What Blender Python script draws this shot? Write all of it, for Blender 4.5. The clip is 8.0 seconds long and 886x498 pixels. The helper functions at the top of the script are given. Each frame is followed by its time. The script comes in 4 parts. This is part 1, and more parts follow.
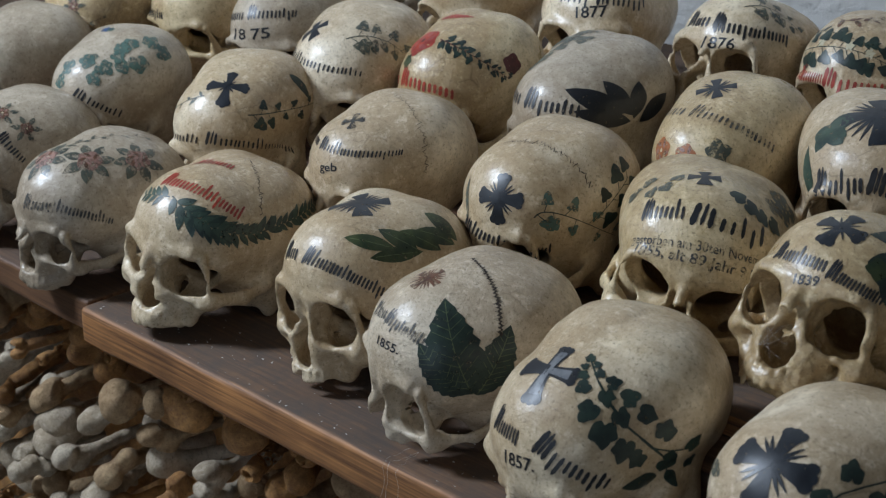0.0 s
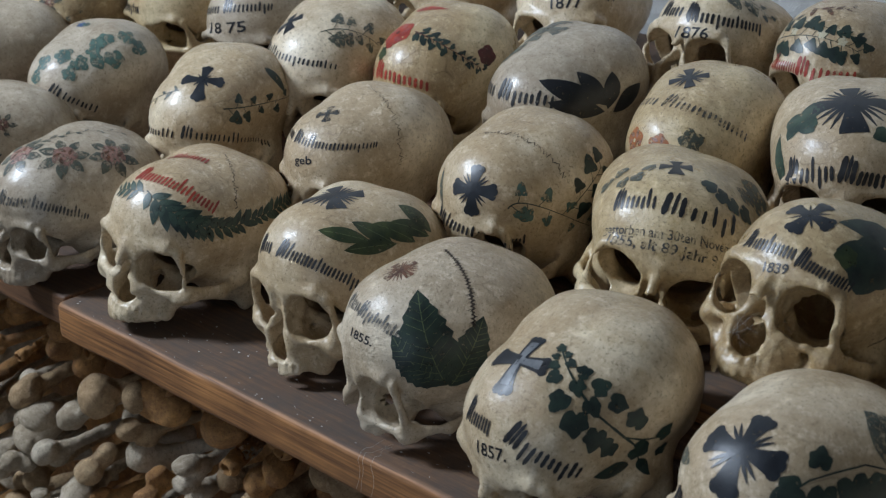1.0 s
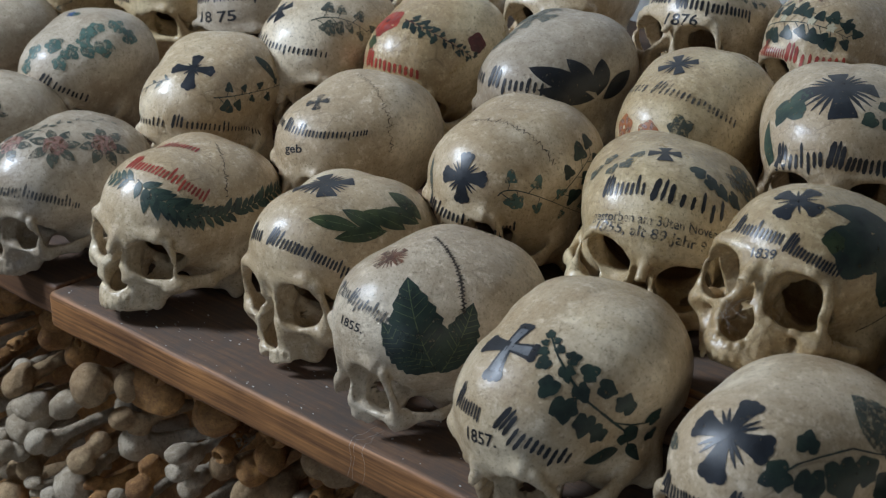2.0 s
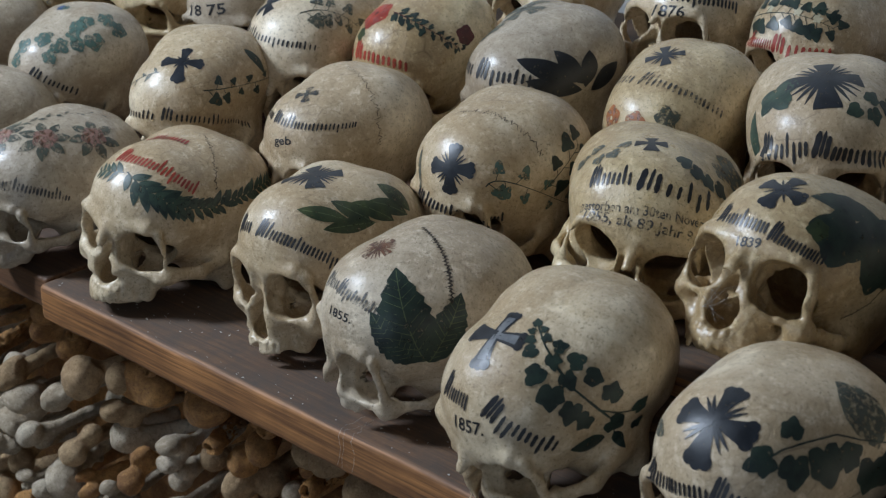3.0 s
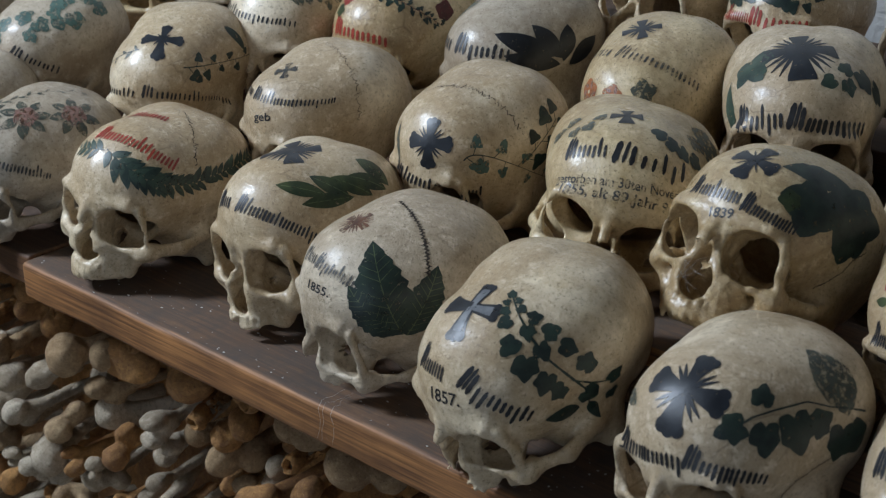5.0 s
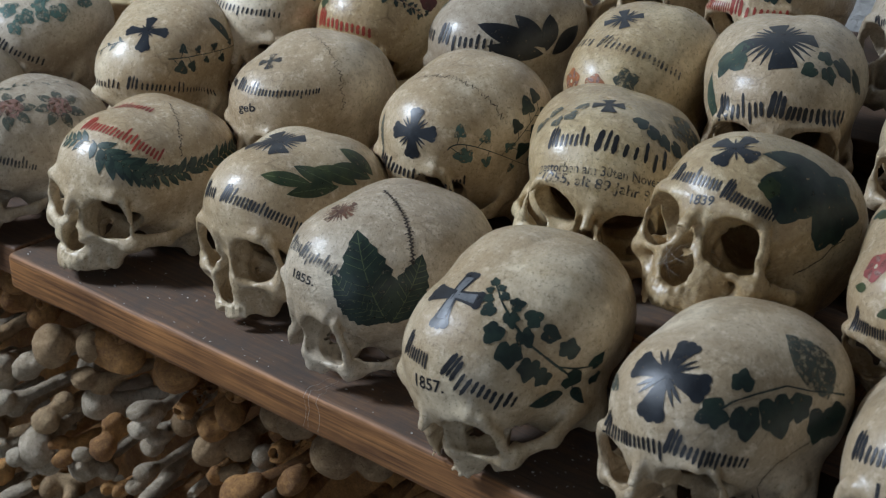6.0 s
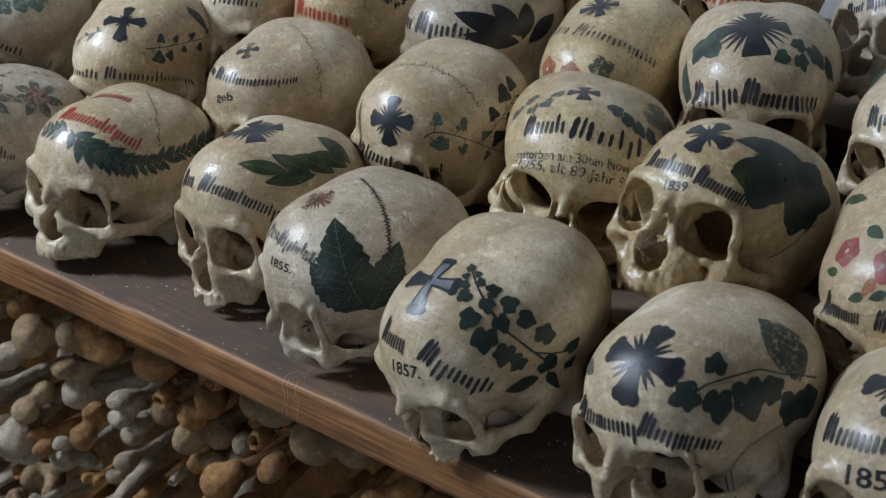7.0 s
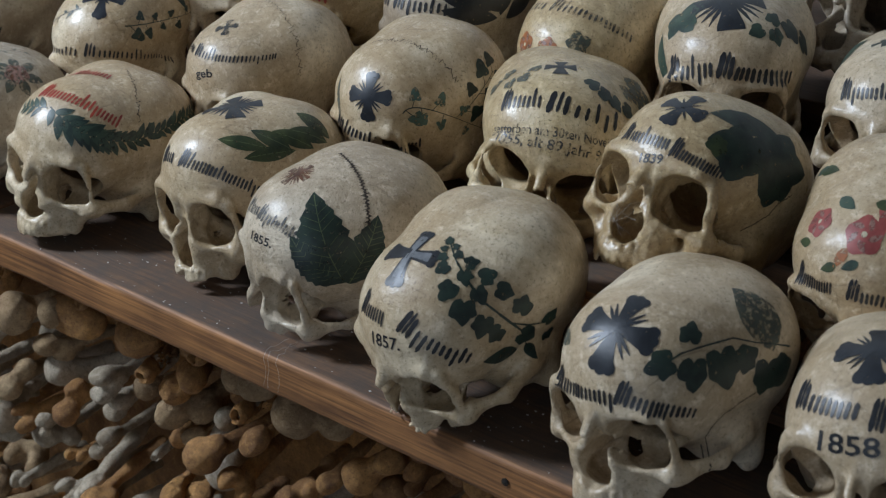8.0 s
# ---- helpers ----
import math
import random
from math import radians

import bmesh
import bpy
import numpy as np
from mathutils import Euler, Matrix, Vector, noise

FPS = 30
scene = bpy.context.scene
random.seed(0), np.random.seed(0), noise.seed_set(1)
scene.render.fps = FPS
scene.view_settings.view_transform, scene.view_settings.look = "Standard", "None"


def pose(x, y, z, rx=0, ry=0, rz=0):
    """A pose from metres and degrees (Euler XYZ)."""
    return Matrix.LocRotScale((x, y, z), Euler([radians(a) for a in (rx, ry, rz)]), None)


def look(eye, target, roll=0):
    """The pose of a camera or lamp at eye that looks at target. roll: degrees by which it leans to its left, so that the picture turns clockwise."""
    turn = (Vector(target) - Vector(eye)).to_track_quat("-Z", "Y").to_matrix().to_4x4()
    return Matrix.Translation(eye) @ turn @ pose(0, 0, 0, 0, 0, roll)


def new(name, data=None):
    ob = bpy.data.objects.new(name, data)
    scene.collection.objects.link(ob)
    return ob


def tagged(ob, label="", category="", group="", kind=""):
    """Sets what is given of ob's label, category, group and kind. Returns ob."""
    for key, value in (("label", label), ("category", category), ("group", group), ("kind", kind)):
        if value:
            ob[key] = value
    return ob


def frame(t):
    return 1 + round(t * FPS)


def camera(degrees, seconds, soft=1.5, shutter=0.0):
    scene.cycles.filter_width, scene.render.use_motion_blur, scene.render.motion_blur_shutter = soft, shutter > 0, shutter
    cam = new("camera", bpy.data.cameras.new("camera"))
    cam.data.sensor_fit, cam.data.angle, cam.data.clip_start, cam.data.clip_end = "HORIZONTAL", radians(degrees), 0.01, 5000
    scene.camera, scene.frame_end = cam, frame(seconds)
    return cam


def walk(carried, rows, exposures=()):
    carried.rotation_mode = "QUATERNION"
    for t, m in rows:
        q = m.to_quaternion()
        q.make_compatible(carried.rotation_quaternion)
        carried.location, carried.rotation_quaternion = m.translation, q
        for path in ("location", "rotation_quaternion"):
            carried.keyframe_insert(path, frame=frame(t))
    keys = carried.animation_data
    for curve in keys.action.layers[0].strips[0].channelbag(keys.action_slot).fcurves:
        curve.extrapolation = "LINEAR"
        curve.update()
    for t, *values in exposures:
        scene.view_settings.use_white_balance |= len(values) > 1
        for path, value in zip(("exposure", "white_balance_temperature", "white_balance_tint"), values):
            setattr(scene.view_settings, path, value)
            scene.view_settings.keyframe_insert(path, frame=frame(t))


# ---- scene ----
cam = camera(32.7, 8.0, soft=1.2)
cam.data.dof.use_dof = True
cam.data.dof.focus_distance = 1.15
cam.data.dof.aperture_fstop = 16.0
PATH = [
    (0, (0.651, -0.64, 0.54), (-0.619, 0.704, -0.222), 0.6),
    (0.5, (0.657, -0.636, 0.54), (-0.606, 0.711, -0.227), 0.3),
    (1, (0.661, -0.634, 0.541), (-0.596, 0.717, -0.231), 0.2),
    (1.5, (0.663, -0.633, 0.541), (-0.589, 0.718, -0.238), 0.1),
    (3, (0.673, -0.636, 0.54), (-0.567, 0.719, -0.251), -0.1),
    (3.5, (0.677, -0.636, 0.54), (-0.56, 0.721, -0.253), -0.2),
    (4, (0.679, -0.634, 0.54), (-0.555, 0.721, -0.26), -0.3),
    (4.5, (0.683, -0.633, 0.539), (-0.548, 0.72, -0.27), -0.4),
    (6, (0.694, -0.639, 0.54), (-0.517, 0.722, -0.286), -0.5),
    (6.5, (0.698, -0.641, 0.541), (-0.501, 0.729, -0.287), -0.5),
    (7, (0.702, -0.642, 0.541), (-0.488, 0.73, -0.297), -0.5),
    (7.5, (0.708, -0.646, 0.541), (-0.467, 0.728, -0.314), -0.5),
    (8, (0.711, -0.649, 0.541), (-0.454, 0.73, -0.321), -0.5),
]
walk(cam, [(t, look(eye, target, roll)) for t, eye, target, roll in PATH])

# ---- world and light ----
world = bpy.data.worlds.new("sky")
scene.world = world
world.use_nodes = True
wn = world.node_tree
sky = wn.nodes.new("ShaderNodeTexSky")
sky.sky_type = "NISHITA"
sky.sun_disc = False
sky.sun_elevation = radians(36)
sky.sun_rotation = radians(235)
wn.links.new(sky.outputs["Color"], wn.nodes["Background"].inputs["Color"])
wn.nodes["Background"].inputs["Strength"].default_value = 0.08
scene.view_settings.exposure = -0.60

WINDOW = Vector((-1.52, -0.97, 1.48))
window_lamp = bpy.data.lights.new("window_light", "AREA")
window_lamp.shape = "RECTANGLE"
window_lamp.size, window_lamp.size_y = 0.34, 0.44
window_lamp.energy = 70
window_lamp.color = (0.85, 1.0, 1.21)
lamp_ob = new("window_light", window_lamp)
lamp_ob.matrix_world = look(WINDOW + Vector((0.04, 0, 0)), (-0.1, 0.2, 0.1))

# fill lamp added behind the camera to lift the shadows; no known source
fill_lamp = bpy.data.lights.new("fill_light", "AREA")
fill_lamp.shape = "RECTANGLE"
fill_lamp.size, fill_lamp.size_y = 0.95, 1.95
fill_lamp.energy = 7.2
fill_lamp.color = (0.74, 0.92, 1.20)
fill_ob = new("fill_light", fill_lamp)
fill_ob.matrix_world = look((0.75, -1.84, 0.08), (0.75, 0.0, 0.08))


# ---- materials ----
def links_of(name):
    m = bpy.data.materials.new(name)
    m.use_nodes = True
    nt = m.node_tree
    return m, nt, nt.nodes["Principled BSDF"]


def noise_node(nt, coord, scale, detail=4.0, rough=0.6):
    n = nt.nodes.new("ShaderNodeTexNoise")
    n.inputs["Scale"].default_value = scale
    n.inputs["Detail"].default_value = detail
    n.inputs["Roughness"].default_value = rough
    nt.links.new(coord, n.inputs["Vector"])
    return n.outputs["Fac"]


def ramp(nt, fac, *stops):
    r = nt.nodes.new("ShaderNodeValToRGB")
    e = r.color_ramp.elements
    while len(e) < len(stops):
        e.new(0.5)
    for el, (p, c) in zip(e, stops):
        el.position = p
        el.color = (*c, 1) if len(c) == 3 else (c[0], c[0], c[0], 1)
    nt.links.new(fac, r.inputs["Fac"])
    return r.outputs["Color"]


def mix(nt, fac, a, b, kind="MIX"):
    m = nt.nodes.new("ShaderNodeMix")
    m.data_type = "RGBA"
    m.blend_type = kind
    for val, sock in ((fac, m.inputs[0]), (a, m.inputs[6]), (b, m.inputs[7])):
        if isinstance(val, (int, float)):
            sock.default_value = val
        elif isinstance(val, tuple):
            sock.default_value = (*val, 1)
        else:
            nt.links.new(val, sock)
    return m.outputs[2]


def coords(nt, kind="Object", jitter=True):
    tc = nt.nodes.new("ShaderNodeTexCoord")
    if not jitter:
        return tc.outputs[kind]
    info = nt.nodes.new("ShaderNodeObjectInfo")
    add = nt.nodes.new("ShaderNodeVectorMath")
    add.operation = "MULTIPLY_ADD"
    nt.links.new(info.outputs["Random"], add.inputs[0])
    add.inputs[1].default_value = (7.3, 3.1, 5.7)
    nt.links.new(tc.outputs[kind], add.inputs[2])
    return add.outputs[0]


def bump(nt, bsdf, *layers):
    last = None
    for fac, strength, dist in layers:
        b = nt.nodes.new("ShaderNodeBump")
        b.inputs["Strength"].default_value = strength
        b.inputs["Distance"].default_value = dist
        nt.links.new(fac, b.inputs["Height"])
        if last:
            nt.links.new(last, b.inputs["Normal"])
        last = b.outputs["Normal"]
    nt.links.new(last, bsdf.inputs["Normal"])


def bone_material(name, pale, deep, stain, gloss=0.38, stained=0.5, pits=1.0, varnish=0.45):
    """Old bone: pale and deep tones in clouds, brown stains, dark specks, hairline cracks and a worn varnish."""
    m, nt, b = links_of(name)
    co = coords(nt)
    broad = noise_node(nt, co, 8, 4, 0.6)
    cloud = noise_node(nt, co, 17, 5, 0.62)
    big = noise_node(nt, co, 34, 7, 0.68)
    mid = noise_node(nt, co, 95, 7, 0.7)
    fine = noise_node(nt, co, 420, 5, 0.7)
    warm = tuple(v * 0.6 + w * 0.4 for v, w in zip(deep, stain))
    col = ramp(nt, big, (0.36, deep), (0.56, pale))
    col = mix(nt, ramp(nt, cloud, (0.42, (0.0,)), (0.58, (0.9,))), col, warm)
    col = mix(nt, ramp(nt, broad, (0.45, (0.0,)), (0.58, (0.9,))), col, tuple(v * 0.35 + w * 0.65 for v, w in zip(deep, stain)))
    col = mix(nt, ramp(nt, mid, (0.51, (0.0,)), (0.66, (0.8 * stained,))), col, stain)
    col = mix(nt, ramp(nt, mid, (0.32, (0.55,)), (0.46, (0.0,))), col, tuple(min(1, v * 1.15) for v in pale))
    col = mix(nt, ramp(nt, fine, (0.57, (0.0,)), (0.66, (0.6,))), col, tuple(v * 0.5 for v in stain))
    grime = noise_node(nt, co, 210, 8, 0.78)
    col = mix(nt, ramp(nt, grime, (0.50, (0.0,)), (0.68, (0.42,))), col, tuple(v * 0.75 for v in stain))
    col = mix(nt, ramp(nt, grime, (0.32, (0.35,)), (0.45, (0.0,))), col, tuple(min(1, v * 1.2) for v in pale))
    warp = nt.nodes.new("ShaderNodeVectorMath")
    warp.operation = "MULTIPLY_ADD"
    nt.links.new(mid, warp.inputs[0])
    warp.inputs[1].default_value = (0.02, 0.02, 0.02)
    nt.links.new(co, warp.inputs[2])
    cell = nt.nodes.new("ShaderNodeTexVoronoi")
    cell.feature = "DISTANCE_TO_EDGE"
    cell.inputs["Scale"].default_value = 42
    nt.links.new(warp.outputs[0], cell.inputs["Vector"])
    gap = nt.nodes.new("ShaderNodeMath")
    gap.operation = "MULTIPLY"
    nt.links.new(ramp(nt, cell.outputs["Distance"], (0.006, (1.0,)), (0.03, (0.0,))), gap.inputs[0])
    nt.links.new(ramp(nt, broad, (0.56, (0.0,)), (0.66, (0.5,))), gap.inputs[1])
    col = mix(nt, gap.outputs[0], col, tuple(v * 0.45 for v in stain))
    nt.links.new(col, b.inputs["Base Color"])
    nt.links.new(ramp(nt, big, (0.3, (gloss - 0.10,)), (0.7, (gloss + 0.2,))), b.inputs["Roughness"])
    b.inputs["Specular IOR Level"].default_value = 0.5
    b.inputs["Coat Weight"].default_value = varnish
    b.inputs["Coat Roughness"].default_value = 0.24
    bump(nt, b, (big, 0.35, 0.003), (mid, 0.4 * pits, 0.0015), (grime, 0.3 * pits, 0.0009), (fine, 0.5 * pits, 0.0007), (gap.outputs[0], -0.35, 0.0006))
    skin = nt.nodes.new("ShaderNodeBump")
    skin.inputs["Strength"].default_value = 0.22 * pits
    skin.inputs["Distance"].default_value = 0.0012
    nt.links.new(mid, skin.inputs["Height"])
    skin_fine = nt.nodes.new("ShaderNodeBump")
    skin_fine.inputs["Strength"].default_value = 0.16 * pits
    skin_fine.inputs["Distance"].default_value = 0.0006
    nt.links.new(grime, skin_fine.inputs["Height"])
    nt.links.new(skin.outputs["Normal"], skin_fine.inputs["Normal"])
    nt.links.new(skin_fine.outputs["Normal"], b.inputs["Coat Normal"])
    return m


BONE = {
    "cream": bone_material("bone_cream", (0.80, 0.68, 0.49), (0.61, 0.47, 0.29), (0.38, 0.25, 0.125)),
    "yellow": bone_material("bone_yellow", (0.78, 0.64, 0.40), (0.60, 0.45, 0.24), (0.34, 0.215, 0.10), 0.32),
    "grey": bone_material("bone_grey", (0.60, 0.51, 0.39), (0.44, 0.36, 0.255), (0.29, 0.21, 0.135), 0.42),
    "pale": bone_material("bone_pale", (0.82, 0.70, 0.52), (0.62, 0.49, 0.325), (0.40, 0.275, 0.15), 0.38),
    "pitted": bone_material("bone_pitted", (0.82, 0.70, 0.53), (0.62, 0.50, 0.35), (0.38, 0.27, 0.16), 0.40, 0.6, 1.7),
}
PILE = {
    "grey": bone_material("old_bone_grey", (0.74, 0.63, 0.48), (0.56, 0.46, 0.33), (0.34, 0.25, 0.16), 0.85, 0.75, 2.6, 0.0),
    "tan": bone_material("old_bone_tan", (0.66, 0.47, 0.27), (0.47, 0.31, 0.16), (0.24, 0.14, 0.07), 0.82, 0.75, 2.6, 0.0),
    # brown bone, which also stands in for the shade under the plank
    "brown": bone_material("old_bone_brown_shade", (0.68, 0.36, 0.12), (0.45, 0.22, 0.07), (0.20, 0.09, 0.04), 0.8, 0.75, 2.6, 0.0),
}


def paint_material(name, colour, shade, wear=0.35, rough=0.40):
    m, nt, b = links_of(name)
    co = coords(nt, jitter=False)
    mid = noise_node(nt, co, 90, 4, 0.6)
    fine = noise_node(nt, co, 210, 6, 0.72)
    nt.links.new(ramp(nt, mid, (0.35, shade), (0.65, colour)), b.inputs["Base Color"])
    b.inputs["Roughness"].default_value = rough
    nt.links.new(ramp(nt, fine, (wear - 0.05, (0.15,)), (wear + 0.07, (0.96,))), b.inputs["Alpha"])
    bump(nt, b, (fine, 0.2, 0.0004))
    return m


PAINT = {
    "black": paint_material("paint_black", (0.020, 0.022, 0.026), (0.012, 0.012, 0.014), 0.33),
    "navy": paint_material("paint_navy", (0.022, 0.026, 0.033), (0.011, 0.013, 0.017), 0.33),
    "faded": paint_material("paint_faded", (0.090, 0.085, 0.075), (0.045, 0.045, 0.045), 0.46),
    "green": paint_material("paint_green", (0.056, 0.090, 0.060), (0.022, 0.040, 0.032), 0.36),
    "olive": paint_material("paint_olive", (0.062, 0.082, 0.030), (0.024, 0.038, 0.018), 0.34),
    "deep": paint_material("paint_deep_green", (0.030, 0.052, 0.038), (0.012, 0.022, 0.020), 0.33),
    "sage": paint_material("paint_sage", (0.115, 0.122, 0.090), (0.058, 0.066, 0.054), 0.46),
    "teal": paint_material("paint_teal", (0.110, 0.180, 0.145), (0.060, 0.110, 0.095), 0.45),
    "blue": paint_material("paint_blue", (0.070, 0.130, 0.260), (0.040, 0.070, 0.150), 0.42),
    "red": paint_material("paint_red", (0.430, 0.055, 0.030), (0.250, 0.030, 0.020), 0.36),
    "rose": paint_material("paint_rose", (0.380, 0.090, 0.075), (0.230, 0.045, 0.040), 0.33),
    "pink": paint_material("paint_pink", (0.340, 0.200, 0.160), (0.240, 0.125, 0.095), 0.45),
    "wine": paint_material("paint_wine", (0.130, 0.022, 0.020), (0.060, 0.012, 0.012), 0.33),
    "orange": paint_material("paint_orange", (0.420, 0.150, 0.050), (0.260, 0.080, 0.030), 0.43),
    "cream": paint_material("paint_cream", (0.620, 0.560, 0.400), (0.480, 0.420, 0.270), 0.38),
    "rust": paint_material("paint_rust", (0.200, 0.085, 0.045), (0.090, 0.045, 0.030), 0.45),
    "vein": paint_material("paint_vein", (0.160, 0.190, 0.085), (0.095, 0.120, 0.055), 0.42),
    "steel": paint_material("paint_grey", (0.210, 0.215, 0.220), (0.110, 0.115, 0.125), 0.36),
    "crack": paint_material("suture_dirt", (0.070, 0.050, 0.035), (0.035, 0.025, 0.020), 0.40, 0.8),
}


def wood_material(name, pale, deep, dusty):
    m, nt, b = links_of(name)
    co = coords(nt, jitter=False)
    mp = nt.nodes.new("ShaderNodeMapping")
    mp.inputs["Scale"].default_value = (3.0, 95, 140)
    nt.links.new(co, mp.inputs["Vector"])
    grain = noise_node(nt, mp.outputs[0], 3.0, 8, 0.62)
    blot = noise_node(nt, co, 9, 4, 0.6)
    fine = noise_node(nt, co, 330, 3, 0.7)
    col = ramp(nt, grain, (0.34, deep), (0.50, tuple((a + c) / 2 for a, c in zip(pale, deep))), (0.66, pale))
    dark = ramp(nt, blot, (0.40, (0.0,)), (0.70, (0.55,)))
    col = mix(nt, dark, col, tuple(v * 0.5 for v in deep))
    geo = nt.nodes.new("ShaderNodeNewGeometry")
    sep = nt.nodes.new("ShaderNodeSeparateXYZ")
    nt.links.new(geo.outputs["Normal"], sep.inputs[0])
    up = nt.nodes.new("ShaderNodeMath")
    up.operation = "MULTIPLY"
    nt.links.new(ramp(nt, sep.outputs["Z"], (0.80, (0.0,)), (0.97, (1.0,))), up.inputs[0])
    nt.links.new(ramp(nt, noise_node(nt, co, 22, 6, 0.7), (0.35, (0.6 * dusty,)), (0.65, (dusty,))), up.inputs[1])
    col = mix(nt, up.outputs[0], col, (0.086, 0.067, 0.054))
    speck = ramp(nt, fine, (0.70, (0.0,)), (0.76, (0.5,)))
    col = mix(nt, speck, col, (0.33, 0.29, 0.24))
    nt.links.new(col, b.inputs["Base Color"])
    rg = nt.nodes.new("ShaderNodeMath")
    rg.operation = "MULTIPLY_ADD"
    nt.links.new(up.outputs[0], rg.inputs[0])
    rg.inputs[1].default_value = 0.30
    rg.inputs[2].default_value = 0.60
    nt.links.new(rg.outputs[0], b.inputs["Roughness"])
    bump(nt, b, (grain, 0.30, 0.0015), (fine, 0.2, 0.0006))
    return m


WOOD = wood_material("shelf_wood", (0.470, 0.210, 0.070), (0.110, 0.045, 0.018), 0.95)
WOOD_OLD = wood_material("shelf_wood_old", (0.220, 0.105, 0.046), (0.075, 0.034, 0.017), 0.6)


def plaster_material(name, colour, low, relief):
    m, nt, b = links_of(name)
    co = coords(nt, jitter=False)
    big = noise_node(nt, co, 3, 5)
    mid = noise_node(nt, co, 38, 6, 0.7)
    nt.links.new(mix(nt, ramp(nt, big, (0.35, (0.0,)), (0.7, (0.6,))), colour, low), b.inputs["Base Color"])
    b.inputs["Roughness"].default_value = 0.9
    bump(nt, b, (mid, 0.7, relief))
    return m


PLASTER = plaster_material("lime_plaster", (0.72, 0.71, 0.68), (0.58, 0.56, 0.52), 0.008)
# unseen walls, toned dark only to hold back bounced light
DIM_PLASTER = plaster_material("low_bounce_plaster", (0.40, 0.38, 0.34), (0.28, 0.26, 0.23), 0.006)
STONE = plaster_material("stone_floor", (0.30, 0.28, 0.25), (0.20, 0.18, 0.16), 0.004)
# the unseen ceiling is toned down too, so that it bounces less
CEILING = plaster_material("ceiling_plaster", (0.45, 0.43, 0.39), (0.34, 0.32, 0.29), 0.004)
WEB, _nt, _b = links_of("cobweb")
_b.inputs["Base Color"].default_value = (0.62, 0.60, 0.56, 1)
_b.inputs["Roughness"].default_value = 0.7
IRON, _nt, _b = links_of("dark_iron")
_b.inputs["Base Color"].default_value = (0.03, 0.026, 0.022, 1)
_b.inputs["Roughness"].default_value = 0.6
_b.inputs["Metallic"].default_value = 0.6


# ---- mesh helpers ----
def mesh_object(name, verts, faces, material, smooth=False):
    me = bpy.data.meshes.new(name)
    me.from_pydata([tuple(v) for v in verts], [], [tuple(f) for f in faces])
    me.materials.append(material)
    if smooth:
        me.shade_smooth()
    me.update()
    return new(name, me)


def part(name, ob, parent, label=""):
    ob.parent = parent
    ob.name = name
    return tagged(ob, label=label) if label else ob


def board(name, lo, hi, material, bevel=0.003, cuts=0, wobble=0.0, seed=0):
    """A board with softened, slightly uneven edges."""
    bm = bmesh.new()
    bmesh.ops.create_cube(bm, size=1)
    lo, hi = Vector(lo), Vector(hi)
    for v in bm.verts:
        v.co = Vector([lo[i] + (v.co[i] + 0.5) * (hi[i] - lo[i]) for i in range(3)])
    if cuts:
        along = [e for e in bm.edges if abs((e.verts[0].co - e.verts[1].co).x) > 1e-4]
        bmesh.ops.subdivide_edges(bm, edges=along, cuts=cuts, use_grid_fill=True)
    if bevel:
        long_edges = [e for e in bm.edges if len(e.link_faces) == 2 and e.calc_face_angle(0) > 0.5]
        bmesh.ops.bevel(bm, geom=long_edges, offset=bevel, segments=3, affect="EDGES", profile=0.6)
    if wobble:
        for v in bm.verts:
            n = noise.noise_vector(v.co * 14 + Vector((seed, 0, 0)))
            n2 = noise.noise_vector(v.co * 60 + Vector((seed, 5, 0)))
            v.co += Vector((0, n.y + 0.5 * n2.y, n.z + 0.5 * n2.z)) * wobble
    me = bpy.data.meshes.new(name)
    bm.to_mesh(me)
    bm.free()
    me.materials.append(material)
    me.shade_smooth()
    return new(name, me)


# ---- the room ----
def slab(name, lo, hi, material):
    return tagged(board(name, lo, hi, material, 0), kind="structure")


FLOOR_Z = -0.95
TOP, SOUTH, WEST, EAST = 2.7, -1.8, -1.5, 2.0
tagged(slab("floor", (WEST - 0.2, SOUTH - 0.2, FLOOR_Z - 0.2), (EAST + 0.2, 1.0, FLOOR_Z), STONE), "worn grey stone floor of the charnel room", "floor")
tagged(slab("ceiling", (WEST - 0.2, SOUTH - 0.2, TOP), (EAST + 0.2, 1.0, TOP + 0.2), CEILING), "unseen dark grey plaster ceiling", "ceiling")
tagged(slab("wall_north", (WEST - 0.2, 0.80, FLOOR_Z), (EAST + 0.2, 1.0, TOP), PLASTER), "rough white lime-plastered wall behind the skulls", "wall")
# opening added to hold the fill lamp; no doorway is known here
FILL_GAP_X0, FILL_GAP_X1, FILL_GAP_TOP = 0.25, 1.25, FLOOR_Z + 2.05
south = tagged(slab("wall_south", (WEST - 0.2, SOUTH - 0.2, FLOOR_Z), (FILL_GAP_X0, SOUTH, TOP), DIM_PLASTER), "unseen grey plastered wall with an opening added for the fill light", "wall")
part("wall_piece", board("wall_piece", (FILL_GAP_X1, SOUTH - 0.2, FLOOR_Z), (EAST + 0.2, SOUTH, TOP), DIM_PLASTER, 0), south)
part("wall_piece", board("wall_piece", (FILL_GAP_X0, SOUTH - 0.2, FILL_GAP_TOP), (FILL_GAP_X1, SOUTH, TOP), DIM_PLASTER, 0), south)
tagged(slab("wall_east", (EAST, SOUTH, FLOOR_Z), (EAST + 0.2, 0.80, TOP), DIM_PLASTER), "unseen grey plastered side wall", "wall")
